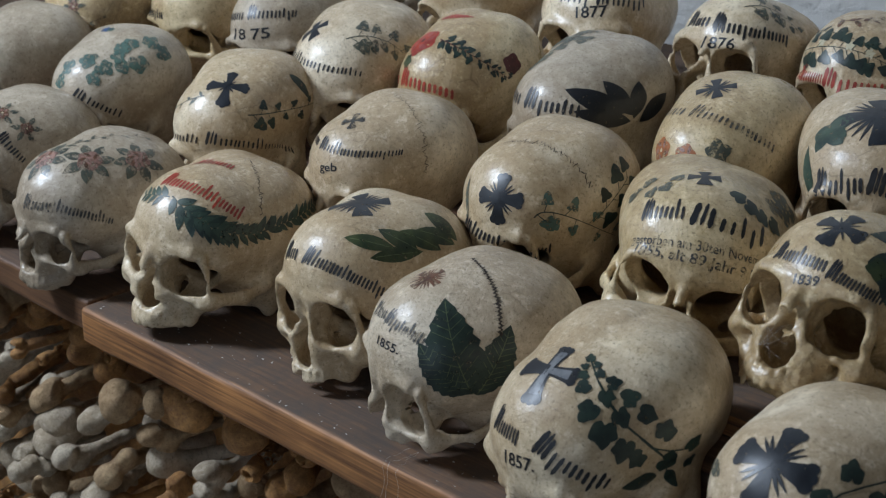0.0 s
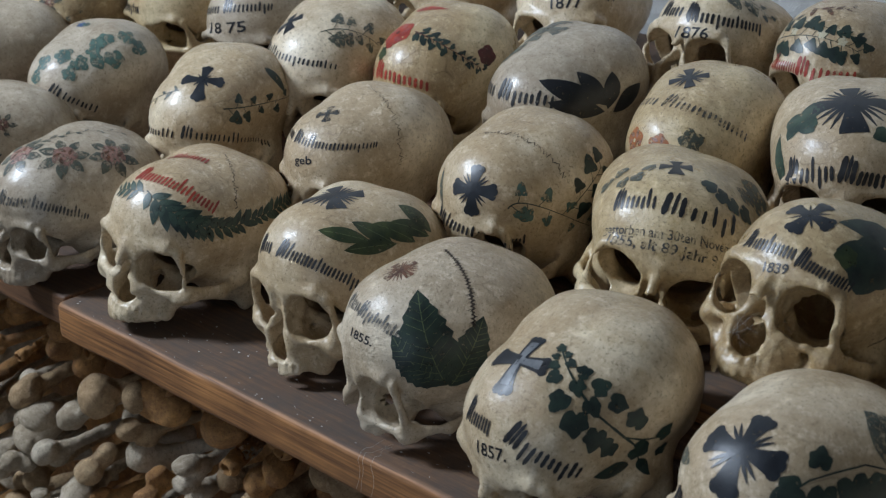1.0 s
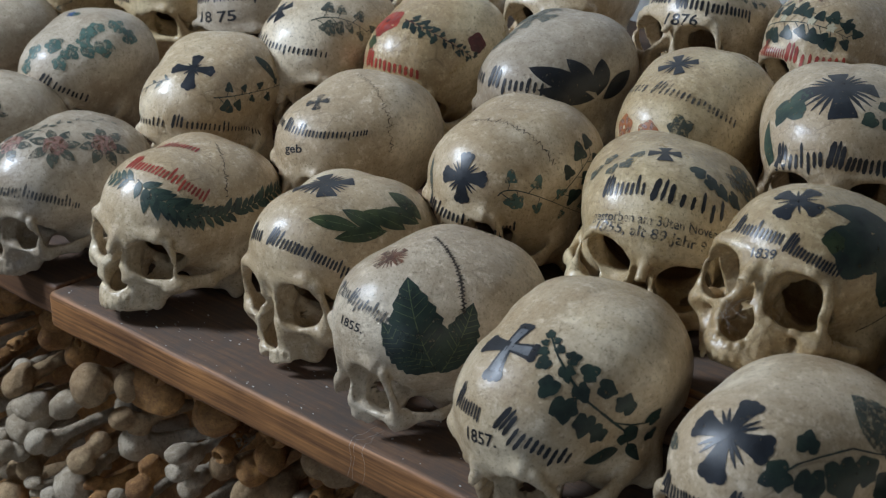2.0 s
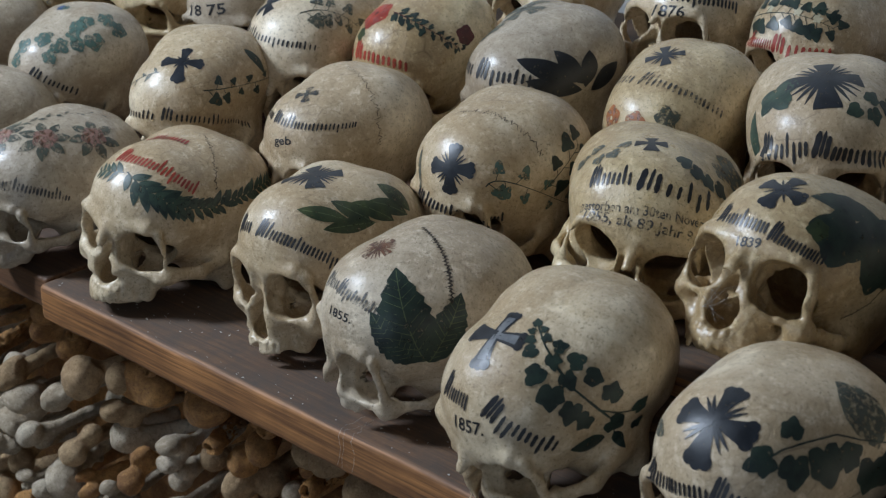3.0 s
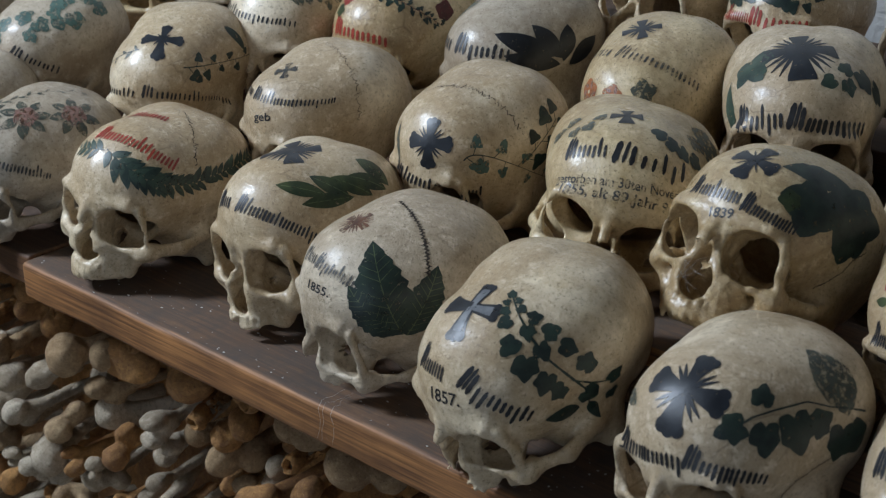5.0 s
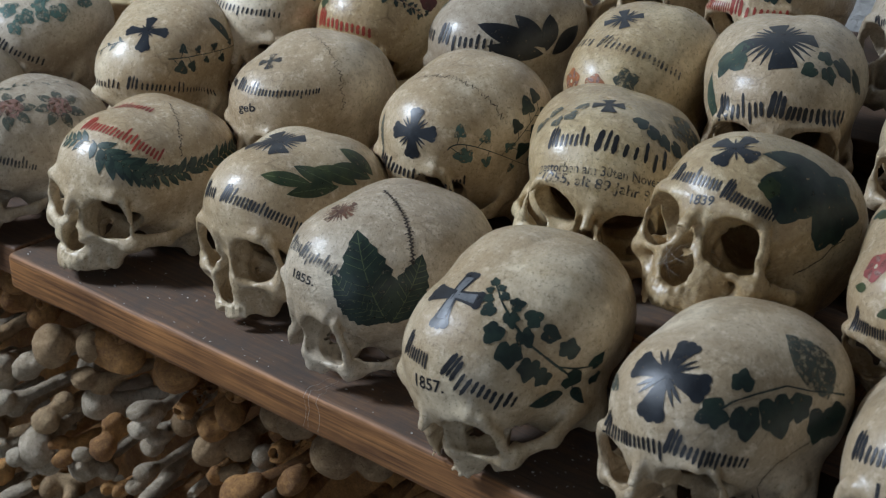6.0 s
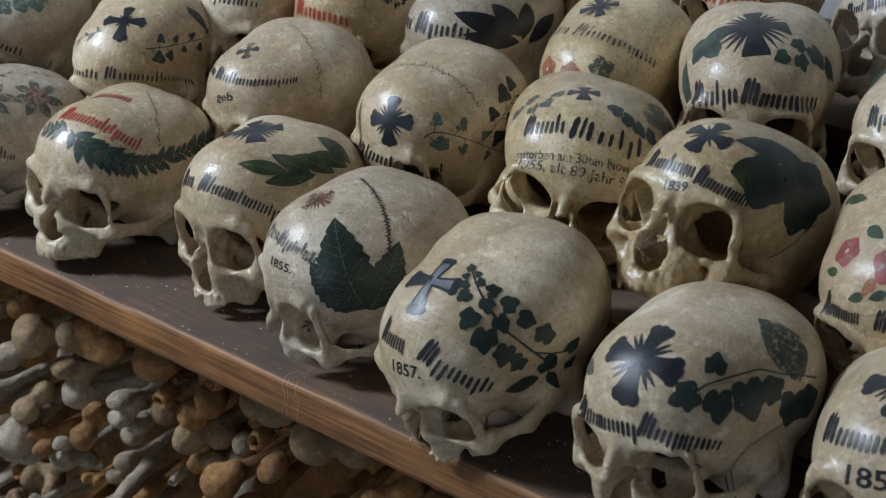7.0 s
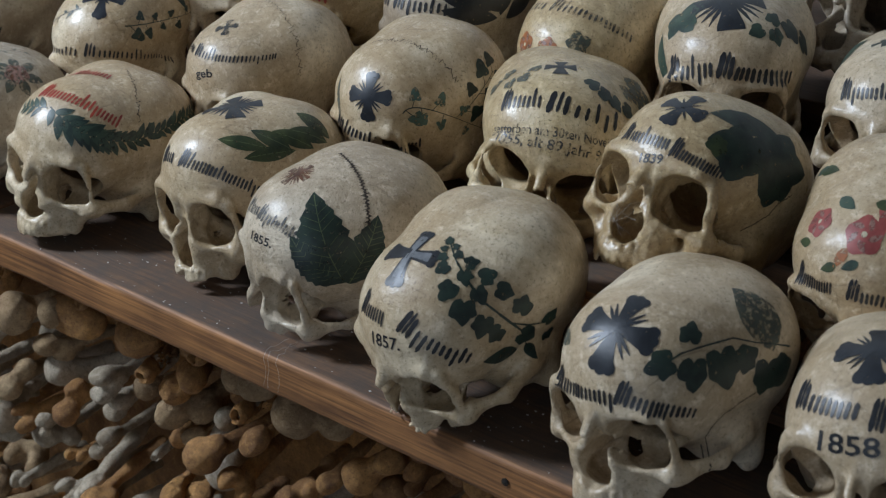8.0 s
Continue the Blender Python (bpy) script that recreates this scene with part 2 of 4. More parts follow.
# the west wall stands round one high window opening
wy0, wy1, wz0, wz1 = WINDOW.y - 0.26, WINDOW.y + 0.26, WINDOW.z - 0.32, WINDOW.z + 0.32
west = slab("wall_west", (WEST - 0.2, SOUTH, FLOOR_Z), (WEST, wy0, TOP), DIM_PLASTER)
tagged(west, "unseen grey plastered wall with one small high window", "wall")
for lo, hi in (((WEST - 0.2, wy1, FLOOR_Z), (WEST, 0.80, TOP)), ((WEST - 0.2, wy0, FLOOR_Z), (WEST, wy1, wz0)), ((WEST - 0.2, wy0, wz1), (WEST, wy1, TOP))):
    part("wall_piece", board("wall_piece", lo, hi, DIM_PLASTER, 0), west)

# ---- the shelf: a front plank and three steps behind it ----
STEPS = ((0.0, 0.0), (0.135, 0.040), (0.300, 0.072), (0.465, 0.105))
shelf = tagged(new("stepped_shelf"), "dark brown wooden stepped shelf holding rows of skulls", "shelf")
shelf.location = (0, 0.3, FLOOR_Z)


def shelf_part(name, ob, label=""):
    ob.location = (0, -0.3, -FLOOR_Z)
    return part(name, ob, shelf, label)


shelf_part("front_plank", board("front_plank", (-0.381, 0.0, -0.034), (1.3, 0.20, 0.0), WOOD, 0.006, 160, 0.0009, 3), "reddish brown plank with a worn dusty front edge")
shelf_part("front_plank", board("front_plank", (-1.46, 0.010, -0.031), (-0.384, 0.20, -0.001), WOOD_OLD, 0.0035, 160, 0.0009, 9), "older brown plank set slightly further back")
for (y, z), y2 in zip(STEPS[1:], (0.32, 0.485, 0.75)):
    shelf_part("step_board", board("step_board", (-1.46, y, z - 0.018), (1.3, y2, z), WOOD_OLD, 0.002, 40, 0.0006, y))
    shelf_part("riser", board("riser", (-1.46, y + 0.012, -0.03), (1.3, y + 0.026, z - 0.019), WOOD_OLD, 0.001))
for x in (-1.40, 1.25):
    shelf_part("end_post", board("end_post", (x - 0.03, 0.62, FLOOR_Z), (x + 0.03, 0.70, -0.034), WOOD_OLD, 0.003))
shelf_part("bearer", board("bearer", (-1.46, 0.60, -0.10), (1.3, 0.66, -0.032), WOOD_OLD, 0.003))


# ---- shapes from distance fields (millimetres) ----
def smin(a, b, k):
    h = np.clip(0.5 + 0.5 * (b - a) / k, 0, 1)
    return b * (1 - h) + a * h - k * h * (1 - h)


def smax(a, b, k):
    return -smin(-a, -b, k)


def ell(p, c, r):
    q = [(p[i] - c[i]) for i in range(3)]
    k0 = np.sqrt(sum((q[i] / r[i]) ** 2 for i in range(3))) + 1e-6
    k1 = np.sqrt(sum((q[i] / r[i] ** 2) ** 2 for i in range(3))) + 1e-9
    return k0 * (k0 - 1) / k1


def capsule(p, a, b, r, r2=None):
    a, b = np.array(a, float), np.array(b, float)
    ab = b - a
    t = np.clip(sum((p[i] - a[i]) * ab[i] for i in range(3)) / (ab @ ab), 0, 1)
    d = np.sqrt(sum((p[i] - a[i] - t * ab[i]) ** 2 for i in range(3)))
    return d - (r if r2 is None else r + (r2 - r) * t)


def waves(p, scale, rng):
    out = 0
    for _ in range(6):
        k = rng.normal(size=3) / scale
        out = out + np.sin(p[0] * k[0] + p[1] * k[1] + p[2] * k[2] + rng.uniform(0, 6.28))
    return out / 3


def grid(lo, hi, h):
    axes = [np.arange(a, b + h, h, dtype=np.float32) for a, b in zip(lo, hi)]
    return np.meshgrid(*axes, indexing="ij")


def surface(f, lo, h):
    """Quads of the zero level of f (surface nets)."""
    s = f < 0
    nx, ny, nz = (n - 1 for n in f.shape)
    total = np.zeros((nx, ny, nz, 3), np.float32)
    count = np.zeros((nx, ny, nz), np.float32)
    corner = [(i, j, k) for i in (0, 1) for j in (0, 1) for k in (0, 1)]

    def at(arr, c):
        return arr[c[0]:c[0] + nx, c[1]:c[1] + ny, c[2]:c[2] + nz]

    for a in corner:
        for ax in range(3):
            if a[ax] == 0:
                b = list(a)
                b[ax] = 1
                fa, fb = at(f, a), at(f, b)
                cross = (fa < 0) != (fb < 0)
                t = np.where(cross, fa / np.where(cross, fa - fb, 1), 0)
                for i in range(3):
                    total[..., i] += cross * (a[i] + (t if i == ax else 0))
                count += cross
    live = count > 0
    ids = -np.ones(live.shape, np.int64)
    ids[live] = np.arange(live.sum())
    base = np.argwhere(live)
    verts = (base + total[live] / count[live][:, None]) * h + np.array(lo)
    quads = []
    for ax in range(3):
        u, v = (ax + 1) % 3, (ax + 2) % 3
        sl0 = [slice(1, -1)] * 3
        sl1 = [slice(1, -1)] * 3
        sl0[ax], sl1[ax] = slice(0, -1), slice(1, None)
        a, b = s[tuple(sl0)], s[tuple(sl1)]
        for flip in (False, True):
            pos = np.argwhere((a & ~b) if not flip else (~a & b))
            off = np.ones(3, int)
            off[ax] = 0
            c = pos + off
            du, dv = np.zeros(3, int), np.zeros(3, int)
            du[u], dv[v] = 1, 1
            q = [ids[tuple((c - e).T)] for e in (0 * du, du, du + dv, dv)]
            if flip:
                q = q[::-1]
            quads.append(np.stack(q, 1))
    quads = np.concatenate(quads)
    return verts, quads[(quads >= 0).all(1)]


def skull_field(p, rng, jaw, nose):
    """A skull without its lower jaw; it faces -y, its teeth at z = 0."""
    j = lambda v, d: v + rng.uniform(-d, d)
    ax = [np.abs(p[0]), p[1], p[2]]
    # braincase: crown, forehead, side walls, back of the head
    d = ell(p, (0, 12, 92), (j(66, 2), 88, j(57, 2)))
    d = smin(d, ell(p, (0, -28, j(88, 3)), (j(56, 2), j(47, 2), 52)), 14)
    d = smin(d, ell(ax, (22, j(32, 5), j(98, 3)), (j(47, 1), 47, j(46, 2))), 14)
    d = smin(d, ell(p, (0, j(60, 3), 82), (j(53, 3), 42, 46)), 16)
    d = smin(d, ell(p, (0, 56, 62), (48, 42, 46)), 16)
    d = smax(d, 32 - p[2], 14)
    d = smax(d, -ell(ax, (78, -38, 62), (18, 25, 27)), 11)
    d = smin(d, ell(ax, (36, 15, 50), (25, 36, 31)), 10)
    d = smin(d, ell(p, (0, 38, 36), (36, 40, 18)), 12)
    d = smin(d, ell(ax, (49, 26, 27), (9, 12, 18)), 8)
    # face: brows, outer rims of the sockets, cheekbones, upper jaw
    brow = j(6.2, 1.0)
    d = smin(d, capsule(ax, (9, -72, 81), (38, -67, 85), brow, brow - 1), 8)
    d = smin(d, capsule(ax, (46, -62, 82), (51, -54, 50), 4.2), 5)
    d = smin(d, ell(p, (0, -50, 48), (38, 25, 24)), 8)
    d = smin(d, ell(p, (0, -51, 36), (32, 29, 27)), 8)
    d = smin(d, ell(ax, (48, -50, 40), (10, 12, 9)), 7)
    d = smin(d, capsule(ax, (14, -74, 46), (47, -58, 41), 3.8), 4)
    d = smin(d, capsule(ax, (9, -74, 75), (19, -71, 30), 3.8), 6)
    if nose:
        d = smin(d, capsule(p, (0, -76, 80), (0, -88, 60), 5.4, 3.4), 5)
    d = smin(d, capsule(ax, (44, -51, 39), (30, -54, 16), 6.4, 6), 7)
    d = smin(d, ell(p, (0, -56, 15), (29, 27, 14)), 7)
    d = smax(d, -ell(ax, (29, -83, 31), (8, 11, 10)), 5)
    # ridges over the roots of the teeth, and the teeth that are left
    for i in range(6):
        a = radians(8 + i * 14)
        tx, ty = 26 * math.sin(a), -56 - 24 * math.cos(a)
        d = smin(d, capsule(ax, (tx, ty, 22), (tx, ty, 9), 2.8), 1.4)
        if rng.random() < 0.4:
            d = smin(d, ell([p[0] if rng.random() < .5 else -p[0], p[1], p[2]], (tx, ty, 8), (3.8, 3.4, 6.0)), 1.5)
    for i in range(6):
        a = radians(8 + i * 14)
        d = smax(d, -capsule(ax, (25 * math.sin(a), -55 - 23 * math.cos(a), -2), (25 * math.sin(a), -55 - 23 * math.cos(a), 7), 2.2), 1)
    # cheek arches stand clear of the temples
    flat = [ax[0] * 1.5, ax[1], ax[2] * 0.85]
    d = smin(d, capsule(flat, (80, -46, 36), (93, -20, 36), 5.2, 4.4), 5)
    d = smin(d, capsule(flat, (93, -20, 36), (90, 8, 41), 4.4, 5.6), 7)
    # hollows
    d = smax(d, -ell(p, (0, 14, 92), (58, 78, 48)), 3)
    d = smax(d, -capsule(p, (0, 26, 70), (0, 24, 8), 15), 4)
    d = smax(d, -ell(ax, (31, -70, 63), (j(20.8, .8), 33, j(18.8, .8))), 0.9)
    d = smax(d, -capsule(ax, (30, -58, 62), (15, -10, 63), 18, 10), 1.2)
    d = smax(d, -ell(ax, (30, -50, 58), (20, 21, 20)), 1.2)
    d = smax(d, -ell(p, (0, -82, j(37, 1)), (j(13.5, 1), 30, 15)), 0.9)
    d = smax(d, -ell(p, (0, -82, 50), (7.5, 24, 15)), 0.9)
    d = smax(d, -ell(p, (0, -54, 38), (15, 34, 17)), 0.9)
    d = smax(d, -ell(p, (0, -50, 29), (20, 27, 13)), 0.9)
    d = smax(d, -capsule(p, (0, -72, 38), (0, -6, 30), 13, 12), 2)
    d = smax(d, -ell(p, (0, -42, 2), (18, 30, 13)), 4)
    if jaw < 1:
        cut = 10 + 36 * (1 - jaw)
        edge = waves(p, 7, rng) * 4.5 + waves(p, 3.5, rng) * 2
        d = smax(d, np.where(p[1] < -22, cut - p[2], -20) + edge, 1.5)
    face = np.clip((-34 - p[1]) / 12, 0, 1) * np.clip((86 - p[2]) / 10, 0, 1)
    return d + waves(p, 26, rng) * 1.0 + waves(p, 9, rng) * (0.34 + 0.7 * face) + waves(p, 4, rng) * (0.1 + 0.6 * face)


from mathutils.bvhtree import BVHTree


class Skull:
    """A skull at its place, onto which motifs can be painted."""

    def __init__(self, label, centre, scale, yaw, pitch, seed, bone, support, roll=0, jaw=1.0, nose=True, fine=2.2, stretch=(1, 1, 1)):
        rng = np.random.default_rng(seed)
        lo, hi = (-84, -104, -8), (84, 118, 172)
        p = grid(lo, hi, fine)
        v, q = surface(skull_field(p, rng, jaw, nose), lo, fine)
        v = (v - np.array((0, 12, 92))) * 0.001 * scale * np.array(stretch)
        self.rot = (Matrix.Rotation(radians(yaw), 3, "Z") @ Matrix.Rotation(radians(roll), 3, "Y") @ Matrix.Rotation(radians(pitch), 3, "X"))
        v = v @ np.array(self.rot).T
        drop = centre[2] - support
        k = min(max(drop / -v[:, 2].min(), 0.75), 1.3)
        low = np.clip(-v[:, 2] / 0.03, 0, 1)
        v[:, 2] *= 1 + (k - 1) * low * low * (3 - 2 * low)
        lift = -v[:, 2].min()
        self.base = tagged(new("painted_skull"), label, "skull", "painted skulls on the shelf")
        self.base.location = (centre[0], centre[1], support)
        self.lift = lift
        body = mesh_object("cranium", v, q.tolist(), BONE[bone], True)
        body.location = (0, 0, lift)
        part("cranium", body, self.base)
        self.tree = BVHTree.FromPolygons([Vector(a) for a in v], q.tolist())

    def way(self, az, el):
        a, e = radians(az), radians(el)
        d = Vector((math.sin(a) * math.cos(e), -math.cos(a) * math.cos(e), math.sin(e)))
        e1 = Vector((math.cos(a), math.sin(a), 0))
        e2 = Vector((-math.sin(a) * math.sin(e), math.cos(a) * math.sin(e), math.cos(e)))
        return self.rot @ d, self.rot @ e1, self.rot @ e2

    def meet(self, d):
        hit = self.tree.ray_cast(d * 0.3, -d)
        return (hit[0], hit[1]) if hit[0] is not None else (d * 0.07, d)

    def paint(self, name, az, el, turn, shapes, lift=0.35, label=""):
        """shapes: (material, verts, faces) in millimetres round the anchor; turn: degrees."""
        d, e1, e2 = self.way(az, el)
        r = self.meet(d)[0].length * 1000
        c, s = math.cos(radians(turn)), math.sin(radians(turn))
        verts, faces, mats, slots = [], [], [], []
        for n, (mat, vs, fs) in enumerate(shapes):
            if mat not in mats:
                mats.append(mat)
            base = len(verts)
            for x, y in vs:
                u, w = x * c - y * s, x * s + y * c
                rho = math.hypot(u, w)
                if rho < 1e-6:
                    way = d
                else:
                    th = rho / r
                    way = d * math.cos(th) + (e1 * (u / rho) + e2 * (w / rho)) * math.sin(th)
                co, no = self.meet(way)
                verts.append(co + way * (lift + 0.02 * (n % 12)) * 0.001)
            for f in fs:
                faces.append([base + i for i in f])
                slots.append(mats.index(mat))
        ob = mesh_object(name, verts, faces, PAINT[mats[0]], True)
        for m in mats[1:]:
            ob.data.materials.append(PAINT[m])
        ob.data.polygons.foreach_set("material_index", slots)
        ob.location = (0, 0, self.lift)
        if name in ("inscription", "painted_wreath", "painted_garland"):
            tagged(ob, kind="stuff")
        return part(name, ob, self.base, label)


# ---- painted motifs, as flat outlines in millimetres ----
def strip(mat, line, widths, across=2):
    """A band along a line with the given half widths."""
    vs, fs = [], []
    n = len(line)
    for i, (x, y) in enumerate(line):
        a, b = line[max(i - 1, 0)], line[min(i + 1, n - 1)]
        tx, ty = b[0] - a[0], b[1] - a[1]
        le = math.hypot(tx, ty) or 1
        for k in range(across + 1):
            o = widths[i] * (2 * k / across - 1)
            vs.append((x - ty / le * o, y + tx / le * o))
    w = across + 1
    for i in range(n - 1):
        for k in range(across):
            fs.append((i * w + k, (i + 1) * w + k, (i + 1) * w + k + 1, i * w + k + 1))
    return mat, vs, fs


def bezier(a, b, c, n):
    return [((1 - t) ** 2 * a[0] + 2 * t * (1 - t) * b[0] + t * t * c[0], (1 - t) ** 2 * a[1] + 2 * t * (1 - t) * b[1] + t * t * c[1])
            for t in (i / n for i in range(n + 1))]


def leaf(mat, x, y, ang, length, width, bend=0.0, n=9, tip=1.3, vein=None, teeth=0.0):
    """A pointed leaf from its stalk at x, y; teeth: how deeply its edge is notched."""
    a = radians(ang)
    ex, ey = (math.cos(a), math.sin(a)), (-math.sin(a), math.cos(a))
    place = lambda u, w: (x + ex[0] * u + ey[0] * w, y + ex[1] * u + ey[1] * w)
    line, half = [], []
    for i in range(n + 1):
        t = i / n
        line.append(place(t * length, bend * length * t * t))
        half.append(max(0.05, width / 2 * math.sin(math.pi * t ** (1 / tip)) ** 0.85 * (1 - teeth * (i % 3) / 2)))
    out = [strip(mat, line, half, max(4, int(width / 3.5)))]
    if vein:
        out.append(strip(vein, line[:-1], [0.28] * n, 1))
        if width > 14:
            for i in range(2, n - 2, 2):
                for side in (-1, 1):
                    t = i / n
                    w0 = bend * length * t * t
                    reach = half[i] * 0.75
                    out.append(strip(vein, [place(t * length + reach * 0.7 * q, w0 + side * reach * q) for q in (0, 0.35, 0.7, 1)], [0.2, 0.2, 0.17, 0.1], 1))
    return out


def lobed(mat, x, y, ang, size, lobes=5, depth=0.42, sharp=1.0, vein=None):
    """An ivy or vine leaf; its stalk end lies opposite to ang."""
    n = lobes * 8
    vs, fs = [(x, y)], []
    for ring in (0.25, 0.5, 0.75, 1.0):
        for i in range(n):
            a = 2 * math.pi * i / n
            ph = abs(((a / (2 * math.pi) * lobes) % 1) - 0.5) * 2
            r = size * 0.5 * (1 - depth + depth * ph ** sharp) * (1 + 0.28 * math.cos(a))
            r *= ring if ring < 1 else 1
            b = a + radians(ang)
            vs.append((x + r * math.cos(b), y + r * math.sin(b)))
    for i in range(n):
        k = (i + 1) % n
        fs.append((0, 1 + i, 1 + k))
        for g in (0, 1, 2):
            o = 1 + g * n
            fs.append((o + i, o + n + i, o + n + k, o + k))
    out = [(mat, vs, fs)]
    if vein:
        for q in range(-1, 2):
            b = radians(ang + q * 360 / lobes)
            out.append(strip(vein, [(x + size * 0.4 * t * math.cos(b), y + size * 0.4 * t * math.sin(b)) for t in (0, .25, .5, .75, 1)], [0.25] * 5, 1))
    return out


def ivy_leaf(mat, size, seed, fat=1.0):
    """A five-pointed ivy leaf round its middle; its tip points to +x."""
    rng = random.Random(seed)
    turns = (0, 20, 40, 68, 95, 132, 160, 180)
    reach = (1.0, 0.80, 0.66, 0.80 * fat, 0.70 * fat, 0.76 * fat, 0.62, 0.38)
    rim = [(radians(s * g), size * 0.5 * r * rng.uniform(.88, 1.08)) for s in (1,) for g, r in zip(turns, reach)]
    rim += [(-radians(g), size * 0.5 * r * rng.uniform(.88, 1.08)) for g, r in list(zip(turns, reach))[-2:0:-1]]
    fine = []
    for i, (g, r) in enumerate(rim):
        g2, r2 = rim[(i + 1) % len(rim)]
        if g2 < g - math.pi:
            g2 += 2 * math.pi
        if g2 > g + math.pi:
            g2 -= 2 * math.pi
        fine += [(g + (g2 - g) * t, r + (r2 - r) * t) for t in (0, .5)]
    n = len(fine)
    vs, fs = [(0, 0)], []
    for ring in (0.35, 0.7, 1.0):
        vs += [(r * ring * math.cos(g), r * ring * math.sin(g)) for g, r in fine]
    for i in range(n):
        k = (i + 1) % n
        fs.append((0, 1 + i, 1 + k))
        for g in (0, 1):
            fs.append((1 + g * n + i, 1 + g * n + n + i, 1 + g * n + n + k, 1 + g * n + k))
    return [(mat, vs, fs)]


def disc(mat, x, y, r, n=18, wavy=0.0, petals=5):
    vs, fs = [(x, y)], []
    for ring in (0.5, 1.0):
        for i in range(n):
            a = 2 * math.pi * i / n
            rr = r * ring * (1 + wavy * math.cos(petals * a))
            vs.append((x + rr * math.cos(a), y + rr * math.sin(a)))
    for i in range(n):
        k = (i + 1) % n
        fs.append((0, 1 + i, 1 + k))
        fs.append((1 + i, 1 + n + i, 1 + n + k, 1 + k))
    return [(mat, vs, fs)]


def cross(mat, size, flare=2.6, waist=0.07, rays=0, ends=0.0, long_foot=1.0, ray_len=0.75):
    """A cross with arms that widen outwards; ends: scalloped tips; rays between the arms."""
    out = []
    h = size / 2
    for k in range(4):
        a = math.pi / 2 * k
        le = h * (long_foot if k == 3 else 1)
        ts = [i / 8 for i in range(9)]
        line = [(le * t * math.cos(a), le * t * math.sin(a)) for t in ts]
        half = [size * waist * (1 + (flare - 1) * t ** 1.5) for t in ts]
        half[-1] *= 0.9
        out.append(strip(mat, line, half, 4))
        if ends:
            for o in (-1, 0, 1):
                w = size * waist * flare * 0.62 * o
                cx = le * math.cos(a) - w * math.sin(a)
                cy = le * math.sin(a) + w * math.cos(a)
                out += disc(mat, cx + ends * size * 0.3 * math.cos(a) * (1 if o == 0 else 0.4), cy + ends * size * 0.3 * math.sin(a) * (1 if o == 0 else 0.4), size * waist * flare * 0.5, 12)
    for k in range(4):
        for r in range(rays):
            a = math.pi / 4 + math.pi / 2 * k + radians(14) * (r - (rays - 1) / 2)
            line = [(h * ray_len * t * math.cos(a), h * ray_len * t * math.sin(a)) for t in (0.15, .4, .7, 1)]
            out.append(strip(mat, line, [0.02 * size, .028 * size, .025 * size, .006 * size], 1))
    return out


def writing(mat, length, height, words, seed, bend=0.0, heavy=0.17, capital=1.35):
    """Plain pen bars in place of a name; words: letters in each word."""
    rng = random.Random(seed)
    units = []
    for n in words:
        units += ["C"] + [rng.choice("iinnnmlsoet") for _ in range(n - 1)] + [" "]
    wide = {"C": 1.05, "i": 0.40, "n": 0.78, "m": 1.10, "l": 0.42, "s": 0.46, "o": 0.66, "e": 0.56, "t": 0.44, " ": 0.42}
    total = sum(wide[u] for u in units[:-1])
    k = length / total
    out, x = [], -length / 2
    hh, th = height, min(height * heavy, k * 0.20) / 2

    def bar(x0, y0, x1, y1, w, end=0.75):
        line = [(x0 + (x1 - x0) * t, y0 + (y1 - y0) * t) for t in (0, .2, .5, .8, 1)]
        line = [(a, b + bend * a * a / length) for a, b in line]
        out.append(strip(mat, line, [w * end * .6, w * 1.15, w, w * 1.15, w * end * .6], 1))

    for u in units[:-1]:
        w = wide[u] * k
        lean = rng.uniform(.00, .06) * hh
        if u == "C":
            bar(x + w * .16, -hh * .04, x + w * .20 + lean, hh * capital * .96, th * 1.6)
            bar(x + w * .46, hh * .06, x + w * .50 + lean, hh * capital, th * .9)
            bar(x + w * .76, 0, x + w * .74 + lean, hh * capital * .84, th * 1.3)
        elif u != " ":
            m = {"n": 2, "m": 3, "o": 2, "e": 2}.get(u, 1)
            tall = 0.70 + rng.uniform(-.04, .06)
            for i in range(m):
                xx = x + w * (i + .5) / m
                top = hh * (1.2 if u == "l" else 0.95 if u == "t" else tall)
                bot = -hh * .32 if u == "s" else rng.uniform(-.04, .04) * hh
                bar(xx - lean, bot, xx + lean * .6, top, th * rng.uniform(.9, 1.2))
        x += w
    return out


def lettering(mat, text, height, width=None, bend=0.0):
    """Words and figures that can be read."""
    cu = bpy.data.curves.new("lettering", "FONT")
    cu.body = text
    cu.size = height * 1.4
    cu.align_x = "CENTER"
    cu.offset = height * 0.022
    cu.resolution_u = 3
    ob = new("lettering", cu)
    me = bpy.data.meshes.new_from_object(ob.evaluated_get(bpy.context.evaluated_depsgraph_get()))
    bm = bmesh.new()
    bm.from_mesh(me)
    bmesh.ops.triangulate(bm, faces=bm.faces[:])
    long_edges = [e for e in bm.edges if e.calc_length() > 4]
    if long_edges:
        bmesh.ops.subdivide_edges(bm, edges=long_edges, cuts=1)
    vs = [(v.co.x, v.co.y) for v in bm.verts]
    bm.verts.index_update()
    fs = [tuple(v.index for v in f.verts) for f in bm.faces]
    bm.free()
    bpy.data.objects.remove(ob)
    bpy.data.curves.remove(cu)
    bpy.data.meshes.remove(me)
    w = (max(x for x, _ in vs) - min(x for x, _ in vs)) or 1
    k = (width / w) if width else 1
    return [(mat, [(x * k, y + bend * (x * k) ** 2 / (w * k)) for x, y in vs], fs)]


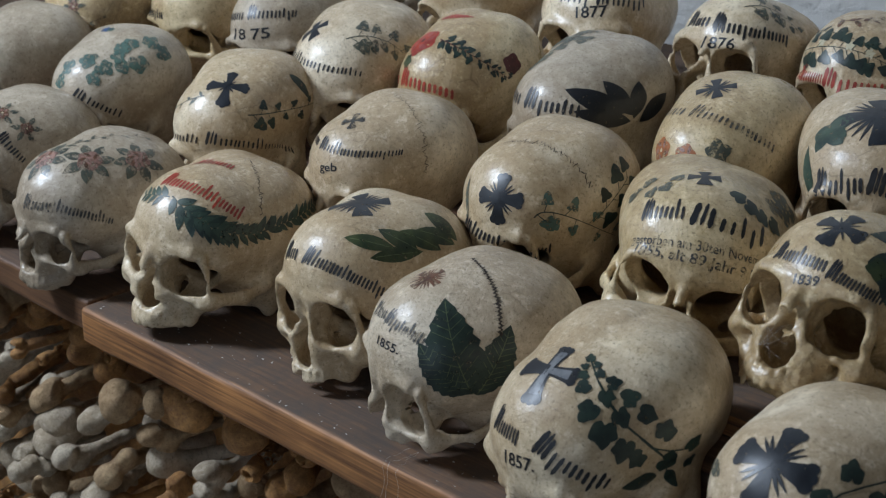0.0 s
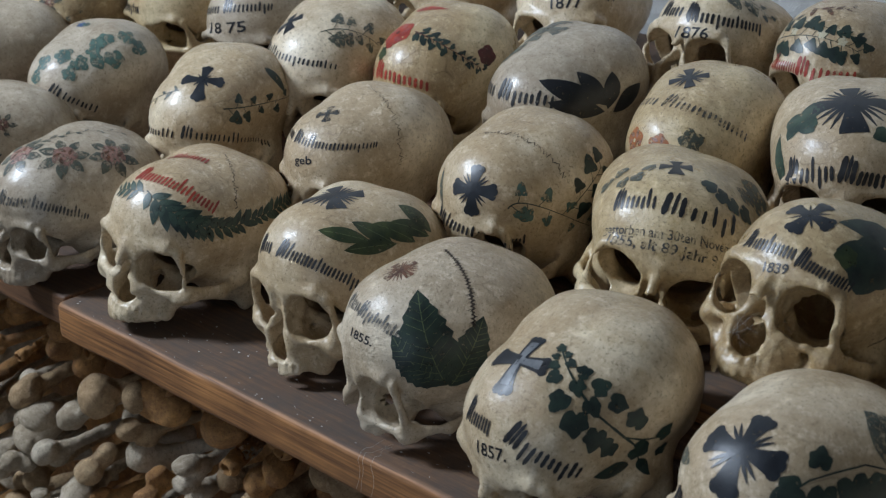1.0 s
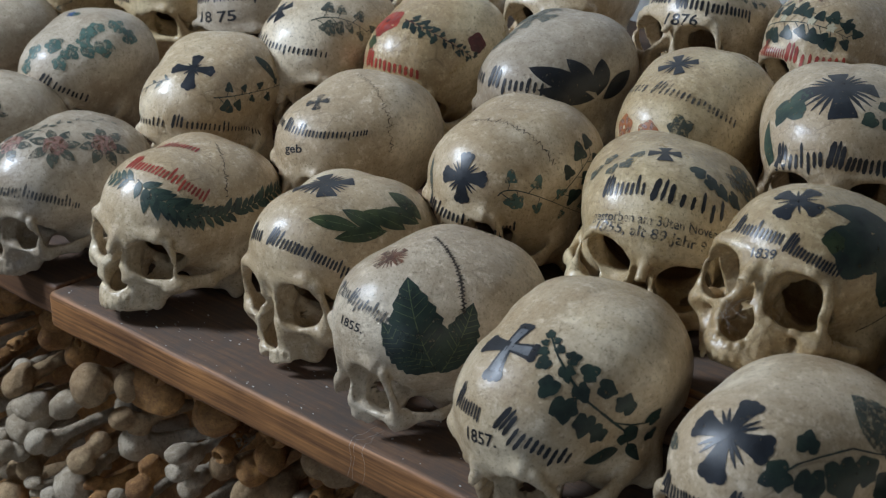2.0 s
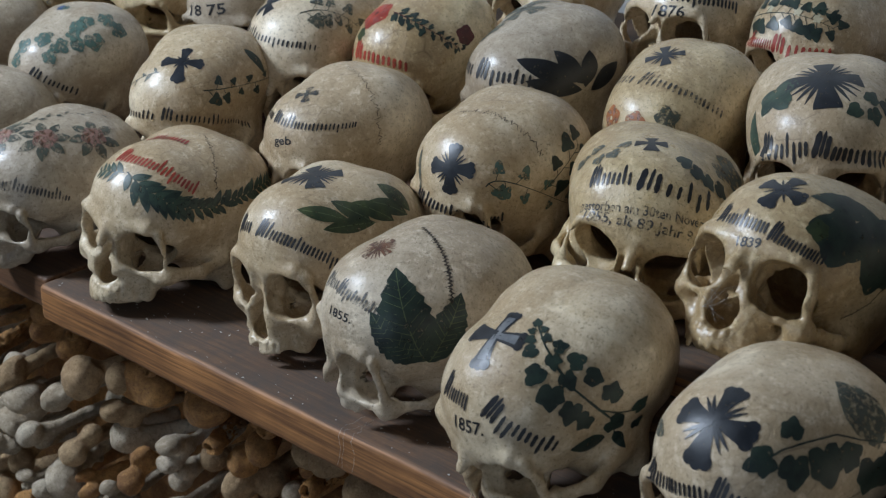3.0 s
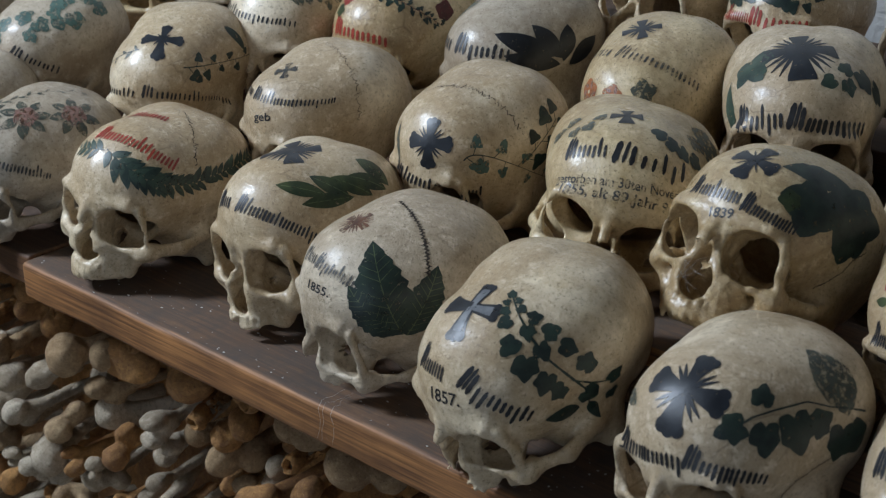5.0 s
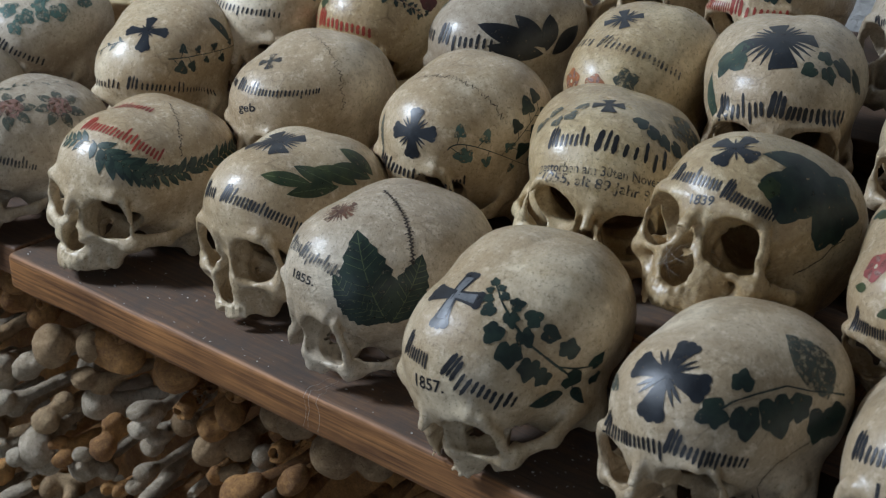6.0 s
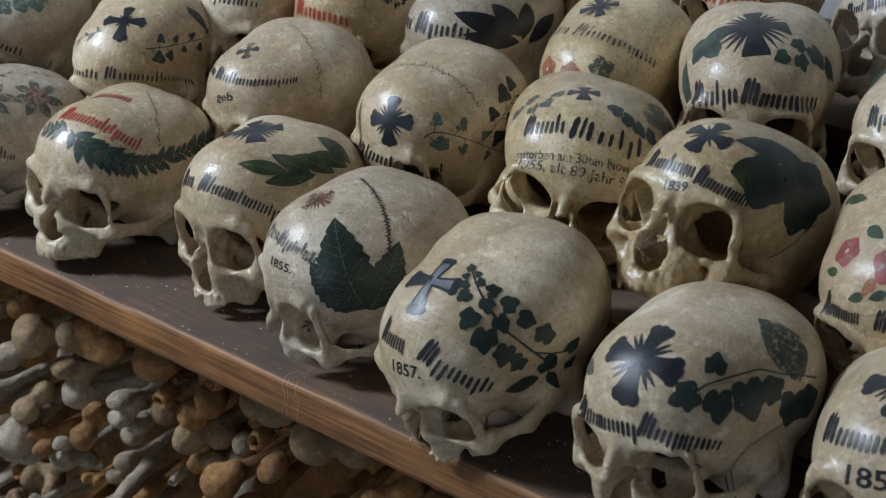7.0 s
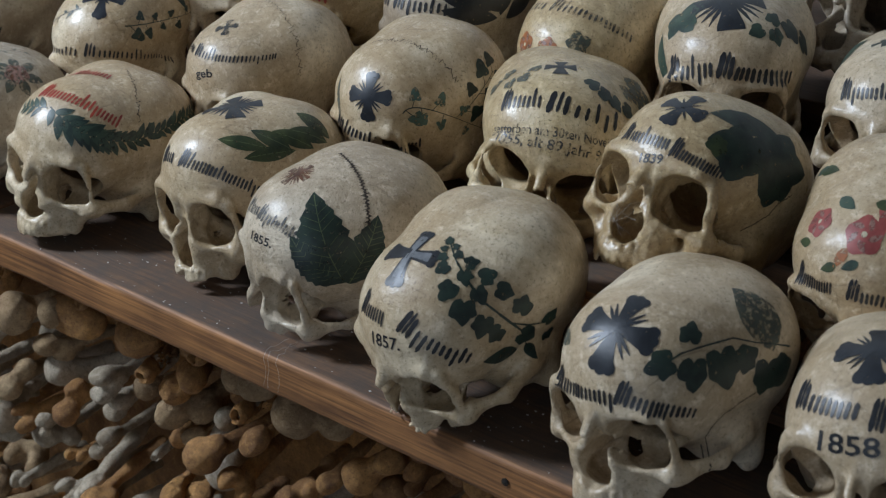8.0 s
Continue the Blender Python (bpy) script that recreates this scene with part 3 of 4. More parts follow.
def suture(length, bend, seed, wide=0.5, wild=2.2):
    """A wandering saw-toothed seam."""
    rng = random.Random(seed)
    n = int(length / 1.6)
    line = []
    for i in range(n + 1):
        t = i / n
        line.append((length * (t - .5), bend * length * (1 - (2 * t - 1) ** 2) + rng.uniform(-wild, wild) * .6 + (wild * .35 if i % 2 else -wild * .35)))
    return [strip("crack", line, [wide * rng.uniform(.3, 1.2) for _ in line], 1)]


def rose(mat, inner, x, y, r, seed=0, heart="cream"):
    rng = random.Random(seed)
    out = disc(mat, x, y, r, 24, 0.10, 5)
    for i in range(5):
        a = i * 1.257 + rng.uniform(-.2, .2)
        out += leaf(inner, x + .35 * r * math.cos(a), y + .35 * r * math.sin(a), math.degrees(a) + 60, r * .75, r * .32, .2, 5)
    return out + disc(heart, x, y, r * .16, 10)


def branch(mat, stem, line, count, size, seed, kind="ivy", both=True, stalk=0.5):
    """A twig along a line with leaves to its sides."""
    rng = random.Random(seed)
    out = [strip(stem, line, [stalk * (1 - .6 * i / len(line)) for i in range(len(line))], 1)]
    n = len(line) - 1
    for i in range(count):
        t = (i + .6) / count * n
        k = min(int(t), n - 1)
        x = line[k][0] + (line[k + 1][0] - line[k][0]) * (t - k)
        y = line[k][1] + (line[k + 1][1] - line[k][1]) * (t - k)
        ang = math.degrees(math.atan2(line[k + 1][1] - line[k][1], line[k + 1][0] - line[k][0]))
        side = (1 if i % 2 else -1) if both else 1
        a = ang + side * rng.uniform(45, 75)
        s = size * rng.uniform(.75, 1.15) * (1 - .45 * i / count)
        if kind == "ivy":
            off = s * .75
            px, py = x + off * math.cos(radians(a)), y + off * math.sin(radians(a))
            out.append(strip(stem, [(x, y), ((x + px) / 2, (y + py) / 2), (px, py)], [.3, .3, .25], 1))
            out += lobed(mat, px, py, a + rng.uniform(-30, 30), s * 1.1, 3, .46, 1.25)
        else:
            out += leaf(mat, x, y, a * .6 + ang * .4, s, s * .38, .12 * side)
    return out


# ---- the skulls, row by row ----
FRONT, SECOND, THIRD, FOURTH = (z for _, z in STEPS)
BLOCK = 0.056
SK = {}


def skull(key, *args, **kw):
    SK[key] = Skull(*args, **kw)
    return SK[key]


skull("rose_far", "greyish skull with faded painted roses at the shelf's far end", (-0.585, 0.085, 0.078), 0.90, 2, -4, 1, "grey", FRONT)
skull("f0", "grey weathered skull with a wreath of faded painted flowers", (-0.427, 0.063, 0.078), 0.862, -2.7, 3.0, 2, "grey", FRONT, fine=1.9, roll=7.5)
skull("f1", "yellowish skull with red lettering and a green painted garland", (-0.291, 0.094, 0.079), 0.928, 4.6, -7.0, 3, "cream", FRONT, fine=1.8, roll=4.2)
skull("f2", "cream skull with a black cross and a green laurel spray", (-0.130, 0.113, 0.083), 0.880, -1.0, -2.4, 4, "cream", FRONT, nose=False, fine=1.9, jaw=0.84, roll=-3.1)
skull("f3", "pitted pale skull with an open seam and large dark leaf", (0.007, 0.075, 0.084), 0.865, -19.0, 5.3, 5, "pitted", FRONT, nose=False, fine=1.8, jaw=0.45, roll=7.6)
skull("f4", "large cream skull with a small black cross and ivy spray", (0.148, 0.048, 0.089), 0.902, -12.5, 17.4, 6, "cream", FRONT, fine=1.8, jaw=0.62, roll=1.4)
skull("f5", "pale skull with a broad black cross and dark ivy leaves", (0.295, 0.070, 0.081), 0.910, -6.8, 0.1, 7, "pale", FRONT, fine=1.8, roll=-3.7)
skull("f6", "pale grey skull with a black cross and lettering", (0.425, 0.105, 0.072), 0.914, 8.0, -11.0, 8, "pale", FRONT, fine=2.0, roll=0.2)

skull("left2", "plain greyish skull in the second row", (-0.765, 0.20, 0.112), 0.88, 5, 4, 9, "grey", SECOND, fine=2.8)
skull("teal", "grey skull with a wreath of teal green leaves", (-0.587, 0.197, 0.122), 0.804, 5, 14, 10, "grey", SECOND, jaw=0.5, fine=2.4)
skull("twig_cream", "glossy cream skull with a black cross and leafy twig", (-0.413, 0.214, 0.123), 0.845, 15, 14, 11, "cream", SECOND, jaw=0.5)
skull("butterfly", "smooth pale skull with a faint painted butterfly cross", (-0.231, 0.228, 0.120), 0.838, -10, 8, 12, "pale", SECOND, jaw=0.4)
skull("clover", "tall cream skull with a scalloped black cross and ivy", (-0.066, 0.243, 0.129), 0.843, -5, 8, 13, "cream", SECOND, jaw=0.4)
skull("three_lines", "yellowish skull with a small black cross and three lines of lettering", (0.086, 0.236, 0.130), 0.927, 26.6, -6.8, 14, "yellow", SECOND, fine=1.9, roll=13.4)
skull("leaf_patch", "yellow skull with a black cross and dark green leaf patch", (0.233, 0.205, 0.139), 0.902, -4.3, -28.0, 15, "yellow", BLOCK, fine=1.8, roll=1.4)
skull("roses", "cream skull with two painted pink roses", (0.368, 0.213, 0.132), 0.917, 3.4, 13.4, 16, "cream", SECOND, fine=2.0, roll=-0.3)

skull("wreath_tan", "tan skull with a faded flower wreath in the third row", (-0.78, 0.33, 0.150), 0.92, 5, 6, 17, "yellow", THIRD, fine=2.8)
skull("plain_tan", "yellow-brown unadorned skull with black lettering", (-0.685, 0.40, 0.150), 0.90, 10, 4, 18, "yellow", THIRD, fine=2.8)
skull("year_75", "pale grey skull with black lettering", (-0.555, 0.40, 0.152), 0.90, 20, 4, 19, "grey", THIRD, fine=2.8)
skull("ivy_pale", "glossy pale skull with a black cross and ivy twig", (-0.383, 0.338, 0.155), 0.891, 12, 10, 20, "pale", THIRD, jaw=0.5, fine=2.4)
skull("red_rose", "yellowish skull with a red rose and red lettering", (-0.273, 0.373, 0.158), 0.846, 5, 10, 21, "yellow", THIRD, jaw=0.5, fine=2.2)
skull("cracked_grey", "grey cracked skull with large dark painted leaves", (-0.128, 0.372, 0.164), 0.868, 0, 8, 22, "grey", THIRD, jaw=0.5, fine=2.2)
skull("orange_flower", "brownish varnished skull with a small cross and orange flowers", (0.016, 0.373, 0.156), 0.847, 5, 10, 23, "yellow", THIRD, jaw=0.5, fine=2.2)
skull("rayed", "pale skull with a rayed black cross and green leaves", (0.139, 0.391, 0.162), 0.931, 25.1, -2.2, 24, "pale", THIRD, fine=2.0, roll=0.8)
skull("oak_leaf", "pale skull with oak leaves and black lettering", (0.285, 0.410, 0.146), 0.897, 6.6, -10.1, 25, "pale", THIRD, fine=2.2, roll=-0.3)

skull("r4a", "pale skull in the last row against the wall", (-0.60, 0.56, 0.185), 0.92, 10, 4, 26, "grey", FOURTH, fine=3.0)
skull("r4b", "pale skull in the last row against the wall", (-0.42, 0.56, 0.185), 0.92, 10, 4, 27, "cream", FOURTH, fine=3.0)
skull("year_77", "cream skull with black lettering against the wall", (-0.255, 0.555, 0.183), 0.92, 20, -8, 28, "cream", FOURTH, fine=2.6)
skull("year_76", "pale skull with bold black lettering against the wall", (-0.073, 0.540, 0.181), 0.869, -1.5, -23.5, 29, "cream", FOURTH, fine=2.4, roll=-1.0)
skull("white_flower", "cream skull with red lettering and a flower wreath", (0.031, 0.571, 0.181), 0.883, 9.3, -7.7, 30, "cream", FOURTH, fine=2.4, roll=-2.0)
skull("small_text", "pale grey skull with small black lettering", (0.204, 0.559, 0.182), 0.894, -12.2, -19.5, 31, "grey", FOURTH, fine=2.6, roll=-7.5)
skull("r4c", "pale skull in the last row against the wall", (0.37, 0.56, 0.182), 0.92, 20, 2, 32, "cream", FOURTH, fine=3.0)


block = board("wooden_block", (0.150, 0.137, SECOND + 0.0005), (0.330, 0.262, BLOCK), WOOD, 0.002, 6, 0.0004, 2)
tagged(block, "reddish brown wooden block under a yellow skull", "wood block")

def ivy(key, mat, rows, label="dark ivy leaf", fat=1.0, lift=0.4):
    """Ivy leaves, each at azimuth, height and turn, with its size."""
    for i, (az, el, turn, size) in enumerate(rows):
        SK[key].paint("painted_leaf", az, el, turn, ivy_leaf(mat, size, i + int(size), fat), lift + 0.05 * (i % 5), label)


def leaves(key, mat, rows, vein=None, teeth=0.0, label="", n=12, tip=1.15):
    """Long leaves: azimuth, height, turn, length and width."""
    for i, (az, el, turn, long, wide) in enumerate(rows):
        SK[key].paint("painted_leaf", az, el, turn, leaf(mat, -long / 2, 0, 0, long, wide, .03, n, tip, vein, teeth), 0.35 + 0.08 * (i % 5), label)


def stem(key, name, mat, az, el, points, half, wild=0.0, seed=0):
    """A painted stem, or a crack or seam with wild teeth, through a few points."""
    rng = random.Random(seed)
    line = []
    for (x0, y0), (x1, y1) in zip(points, points[1:]):
        m = max(3, int(math.hypot(x1 - x0, y1 - y0) / (1.3 if wild else 3)))
        for i in range(m):
            t = i / m
            side = wild * ((1 if len(line) % 2 else -1) * rng.uniform(.3, 1) + rng.uniform(-.4, .4))
            le = math.hypot(x1 - x0, y1 - y0)
            line.append((x0 + (x1 - x0) * t - (y1 - y0) / le * side, y0 + (y1 - y0) * t + (x1 - x0) / le * side))
    line.append(points[-1])
    SK[key].paint(name, az, el, 0, [strip(mat, line, [half * rng.uniform(.6, 1.2) for _ in line], 1)])


def names(key, mat, rows, height, heavy, label, bend=-0.1):
    """Rows of azimuth, height, turn, length and letters."""
    for i, (az, el, turn, long, letters) in enumerate(rows):
        SK[key].paint("inscription", az, el, turn, writing(mat, long, height, (letters,), i + letters + int(long), bend, heavy), label=label)


# ---- what is painted on the skulls: azimuth, height and turn in degrees, sizes in millimetres ----
SK["f0"].paint("painted_flower", 41.7, 54.5, 12.0, sum((leaf("sage",7*math.cos(a*.9),7*math.sin(a*.9),a*51.6+10,15,9) for a in range(7)),[])+rose("pink","rust",0,0,10,0,"rust"), label="faded pink flower with grey-green leaves")
SK["f0"].paint("painted_flower", 110.2, 45.8, -59.2, sum((leaf("sage",7*math.cos(a*.9),7*math.sin(a*.9),a*51.6+10,15,9) for a in range(7)),[])+rose("pink","rust",0,0,10,1,"rust"), label="faded pink flower with grey-green leaves")
SK["f0"].paint("painted_flower", -10.0, 40.2, 72.1, sum((leaf("sage",7*math.cos(a*.9),7*math.sin(a*.9),a*51.6+10,15,9) for a in range(7)),[])+rose("pink","rust",0,0,10,2,"rust"), label="faded pink flower with grey-green leaves")
SK["f0"].paint("painted_wreath", -35.3, 80.5, 112.9, branch("sage","sage",bezier((-34.3, -2.8), (-7.4, 2.8), (49.2, -2.8), 14),11,12,3,"leaf"))
SK["f1"].paint("suture", 83.2, 51.8, -110.7, suture(61.5,-0.02,7,.45,2.4))
SK["f2"].paint("painted_cross", -4.1, 72.6, 54.5, cross("navy",44,3.2,.055,3,0,1,.9), label="blue-black rayed cross")
SK["f3"].paint("painted_star", -14.3, 55.2, 108.6, cross("rust",24,2.0,.07,3,0,1,1.0), label="faded rust and green star")
SK["f6"].paint("painted_cross", -11.7, 44.2, 19.9, cross("navy",36,2.7,.08,2,.1,1,.95), label="blue-black flared cross")
SK["f6"].paint("painted_leaf", -77.9, 9.1, 94.3, leaf("teal",-14.5/2,0,0,14.5,12))
SK["rose_far"].paint("inscription", 43.2, 9.7, -42.4, writing("black",34.4,9,(6,),19,-0.07), label="black lettering in upright strokes")
SK["rose_far"].paint("painted_flower", 57.7, 28.7, -2.7, rose("rust","pink",0,0,6)+sum((leaf("sage",5*math.cos(a),5*math.sin(a),a*60,9,5) for a in range(6)),[]), label="dark red flower with grey-green leaves")
SK["rose_far"].paint("painted_flower", 31.4, 41.4, 23.7, rose("rust","pink",0,0,7)+sum((leaf("sage",5*math.cos(a),5*math.sin(a),a*60,10,5) for a in range(6)),[]), label="faded red flower with grey-green leaves")
SK["twig_cream"].paint("painted_cross", 23.0, 50.9, -7.5, cross("navy",30,2.4,.075,1,.28,1,.6), label="blue-black scalloped cross")
SK["twig_cream"].paint("inscription", 23.9, 2.0, -15.8, writing("black",157.8,9.5,(7,13),20,-0.87,.17), label="black lettering in upright strokes")
SK["twig_cream"].paint("painted_twig", 78.2, 12.6, -17.8, branch("deep","deep",bezier((-33.9, 1.4), (-6.8, -1.4), (47.5, 1.4), 14),9,12,21), label="dark leafy twig")
SK["twig_cream"].paint("painted_twig", -19.6, 31.1, -145.1, branch("sage","deep",bezier((-19.1, 0.9), (-12.5, -0.9), (44.0, 0.9), 14),6,10,22,"leaf"))
SK["twig_cream"].paint("painted_leaf", 113.0, 19.2, -87.8, leaf("deep",-32.4/2,0,0,32.4,9))
SK["butterfly"].paint("painted_cross", 8.5, 49.7, 33.0, cross("faded",15,2.2,.10,0,.2), label="faint grey butterfly-shaped cross")
SK["butterfly"].paint("inscription", 16.2, 20.5, -0.9, writing("black",114.9,9,(5,13),23,0.33,.16), label="black lettering in upright strokes")
SK["butterfly"].paint("inscription", 9.4, 8.8, 9.8, lettering("black","geb",7,19.5))
SK["butterfly"].paint("suture", 96.2, 46.1, -106.5, suture(92.8,0.00,24,.4,3.0))
SK["clover"].paint("painted_cross", 12.0, 16.6, 1.7, cross("navy",31,2.3,.085,2,.2,1,.95), label="blue-black scalloped cross")
SK["clover"].paint("inscription", 14.2, -11.9, -12.6, writing("black",79.5,10,(13,),25,-0.54,.18), label="black lettering in upright strokes")
SK["clover"].paint("painted_ivy", 58.2, 2.2, -33.1, branch("teal","deep",bezier((-23.4, -9.8), (-22.2, 9.8), (67.8, -9.8), 14),8,15,26), label="teal green ivy twig")
SK["clover"].paint("painted_ivy", 101.7, 3.7, 30.9, branch("deep","deep",bezier((-27.6, -0.7), (4.4, 0.7), (18.8, -0.7), 14),6,18,27), label="dark ivy twig")
SK["clover"].paint("painted_leaf", -17.2, 9.3, 106.1, leaf("sage",-37.8/2,0,0,37.8,6,.1))
SK["clover"].paint("suture", 45.9, 50.3, -35.2, suture(81.8,0.12,28,.5,3.5))
SK["three_lines"].paint("painted_cross", -21.4, 54.9, 32.3, cross("black",23,3.0,.085), label="small black flared cross")
SK["leaf_patch"].paint("painted_cross", 0.7, 26.7, -7.2, cross("navy",27,2.4,.09,1,.15,1,.9), label="blue-black flared cross")
SK["roses"].paint("painted_rose", -31.0, 27.8, 95.0, rose("rose","pink",0,0,9), label="pink painted rose")
SK["roses"].paint("painted_rose", 1.3, 31.8, 30.0, rose("rose","pink",0,0,12), label="pink painted rose")
SK["roses"].paint("painted_rose", 16.9, 44.3, 9.3, rose("rose","pink",0,0,10), label="pink painted rose")
SK["roses"].paint("painted_leaf", -85.9, 33.0, 84.0, leaf("olive",0,0,-20,18,9.0))
SK["roses"].paint("painted_leaf", -34.0, 43.7, 71.9, leaf("green",0,0,-70,16,8.0))
SK["roses"].paint("painted_leaf", -27.1, 17.7, 92.7, leaf("olive",0,0,110,12,6.0))
SK["roses"].paint("painted_leaf", -4.8, 23.8, 36.7, leaf("orange",0,0,-150,14,7.0))
SK["roses"].paint("painted_leaf", -7.7, 15.4, 32.9, leaf("olive",0,0,-180,12,6.0))
SK["roses"].paint("painted_leaf", -1.2, 49.3, 33.7, leaf("olive",0,0,-30,16,8.0))
SK["roses"].paint("painted_leaf", -88.2, 27.2, 50.9, leaf("green",0,0,30,14,7.0))
SK["roses"].paint("painted_leaf", 2.6, 19.4, 20.9, leaf("green",0,0,-170,12,6.0))
ivy("teal", "teal", ((-1.3, 34.1, 172, 22), (19.1, 42.6, 49, 24), (40.2, 35.8, -48, 22), (60, 44, 20, 20), (74.3, 53.4, 36, 22), (81.3, 30.2, -105, 26), (113.6, 39.5, -6, 24), (112.7, 25.0, -56, 24), (-3.9, 21.4, -155, 19), (30.2, 26.9, -60, 20), (91.1, 52.5, 68, 22), (62, 33, -80, 20)), "worn teal green leaf")
SK["teal"].paint("painted_flower", -126.9, 72.8, -197.1, disc("blue",0,0,5,18,.2)+disc("teal",5,-1,4,14,.2))
SK["teal"].paint("inscription", 29.8, 1.1, -36.0, writing("black",53.5,9,(7,),37,-0.30,.2), label="black lettering in upright strokes")
SK["ivy_pale"].paint("painted_cross", -29.4, 42.2, 63.6, cross("navy",28,2.4,.095), label="blue-black cross")
SK["ivy_pale"].paint("inscription", -8.3, 14.6, -0.8, writing("black",115.8,9,(1,13),38,-0.10,.19), label="black lettering in upright strokes")
SK["ivy_pale"].paint("painted_ivy", 55.1, 37.9, -26.4, branch("sage","deep",bezier((-25.6, -6.9), (-2.0, 6.9), (29.6, -6.9), 14),8,17,39), label="grey-green ivy twig")
SK["red_rose"].paint("painted_rose", -22.9, 42.4, 74.2, rose("red","rose",0,0,15,3,"wine"), label="large red painted rose")
SK["red_rose"].paint("painted_garland", 42.1, 34.6, -36.4, branch("deep","deep",bezier((-35.0, 0.9), (-4.4, -0.9), (43.8, 0.9), 14),18,11,40,"leaf")+branch("deep","wine",bezier((-35.0, 0.9), (-4.4, -0.9), (43.8, 0.9), 14),14,9,41,"ivy"), label="dark green and wine red garland")
SK["red_rose"].paint("painted_leaf", 81.9, 15.8, -27.6, lobed("wine",0,0,80,20,5,.2))
SK["red_rose"].paint("painted_leaf", -22.0, 24.1, 70.9, lobed("olive",0,0,220,15,5,.3))
SK["red_rose"].paint("painted_leaf", -106.8, 74.6, 116.1, leaf("red",-36.6/2,0,0,36.6,8))
SK["red_rose"].paint("inscription", -8.9, 7.4, 4.4, writing("red",94.0,13,(3,6),42,-0.42,.2), label="red lettering in upright strokes")
leaves("cracked_grey", "black", ((49.8, 4.8, 157, 55, 15), (45.5, 17.5, 152, 60, 17), (63.9, 17.7, 120, 40, 17), (81.8, 10.8, 66, 32, 17), (97.7, -2.2, 27, 34, 20)), None, 0, "large blackish leaf", 12, 1.0)
SK["cracked_grey"].paint("painted_cross", -103.8, 60.6, 5.2, cross("sage",44,3.0,.09), label="faded grey-green cross")
SK["cracked_grey"].paint("painted_leaf", -45.2, 38.2, 83.2, lobed("sage",0,0,100,30,5,.3))
SK["cracked_grey"].paint("inscription", -7.8, 10.5, 3.2, writing("black",105.8,14,(4,6),43,-0.04,.18), label="black lettering in upright strokes")
SK["orange_flower"].paint("painted_cross", -55.3, 76.0, 85.6, cross("navy",32,2.6,.06,2,0,1,.9), label="small blue-black rayed cross")
SK["orange_flower"].paint("inscription", -0.2, 39.9, -2.0, writing("faded",132.1,11,(6,11),44,-0.25,.16), label="worn black lettering in upright strokes")
SK["orange_flower"].paint("painted_flower", -21.6, 11.3, 39.8, rose("orange","pink",0,0,10), label="orange painted flower")
SK["orange_flower"].paint("painted_flower", -1.0, 13.9, 16.9, rose("orange","pink",0,0,9,2), label="orange painted flower")
SK["orange_flower"].paint("painted_leaf", 18.1, 17.7, 7.2, lobed("sage",0,0,10,22,5,.3))
SK["rayed"].paint("painted_cross", -6.0, 51.0, 15.6, cross("navy",56,3.0,.06,3,0,1,.98), label="large blue-black rayed cross")
SK["oak_leaf"].paint("painted_leaf", -79.1, 23.2, 89.0, lobed("green",0,0,0,34,5,.3)+leaf("green",-49.6/2,0,0,49.6,17), label="green oak leaf")
SK["oak_leaf"].paint("painted_cross", -29.7, 48.8, 56.7, cross("deep",18,2.4,.08))
SK["year_76"].paint("painted_ivy", 43.2, 35.3, -0.2, branch("sage","deep",bezier((-26.2, -7.2), (0.4, 7.2), (25.5, -7.2), 14),8,14,49))
SK["white_flower"].paint("painted_wreath", -4.3, 17.0, -2.1, branch("deep","deep",bezier((-50.8, -5.8), (5.3, 5.8), (40.2, -5.8), 14),16,18,51), label="dark green wreath with small white flowers")
SK["white_flower"].paint("painted_wreath", -9.1, 26.6, -11.4, branch("deep","deep",bezier((-78.3, 3.7), (19.1, -3.7), (40.2, 3.7), 14),12,14,52,"leaf"), label="dark green wreath")
SK["white_flower"].paint("painted_flower", 1.0, 18.9, 14.3, disc("cream",0,0,4,15,.3))
SK["white_flower"].paint("painted_flower", -22.9, 19.1, 31.1, disc("cream",0,0,4,15,.3))
SK["white_flower"].paint("painted_flower", 14.9, 15.4, 4.9, disc("cream",0,0,4,15,.3))
SK["white_flower"].paint("painted_leaf", -2.7, 42.7, 10.8, branch("rust","rust",bezier((-20.7, 11.1), (-0.3, -11.1), (21.4, 11.1), 14),6,14,53,"leaf"))
SK["year_77"].paint("inscription", 13.7, 10.9, 0.7, writing("black",94.7,12,(3,6),54,0.13,.17), label="black lettering in upright strokes")
SK["year_77"].paint("date", 5.2, 2.2, 8.5, lettering("black","1877",11,31.2))
SK["year_75"].paint("inscription", -10.6, 13.9, 11.4, writing("black",117.7,12,(7,7),55,0.00,.17), label="black lettering in upright strokes")
SK["year_75"].paint("date", -5.4, 0.4, 9.7, lettering("black","18 75",11,47.2))
SK["plain_tan"].paint("inscription", -17.7, -1.6, 8.0, writing("black",39.2,11,(6,),56,-0.17,.18), label="black lettering in upright strokes")
SK["wreath_tan"].paint("painted_flower", -33.3, -3.9, 14.0, rose("pink","rust",0,0,7,0)+sum((leaf("sage",5*math.cos(a),5*math.sin(a),a*60,10,5) for a in range(6)),[]), label="faded pink flower")
SK["wreath_tan"].paint("painted_flower", 16.5, 9.3, 7.4, rose("pink","rust",0,0,7,1)+sum((leaf("sage",5*math.cos(a),5*math.sin(a),a*60,10,5) for a in range(6)),[]), label="faded pink flower")
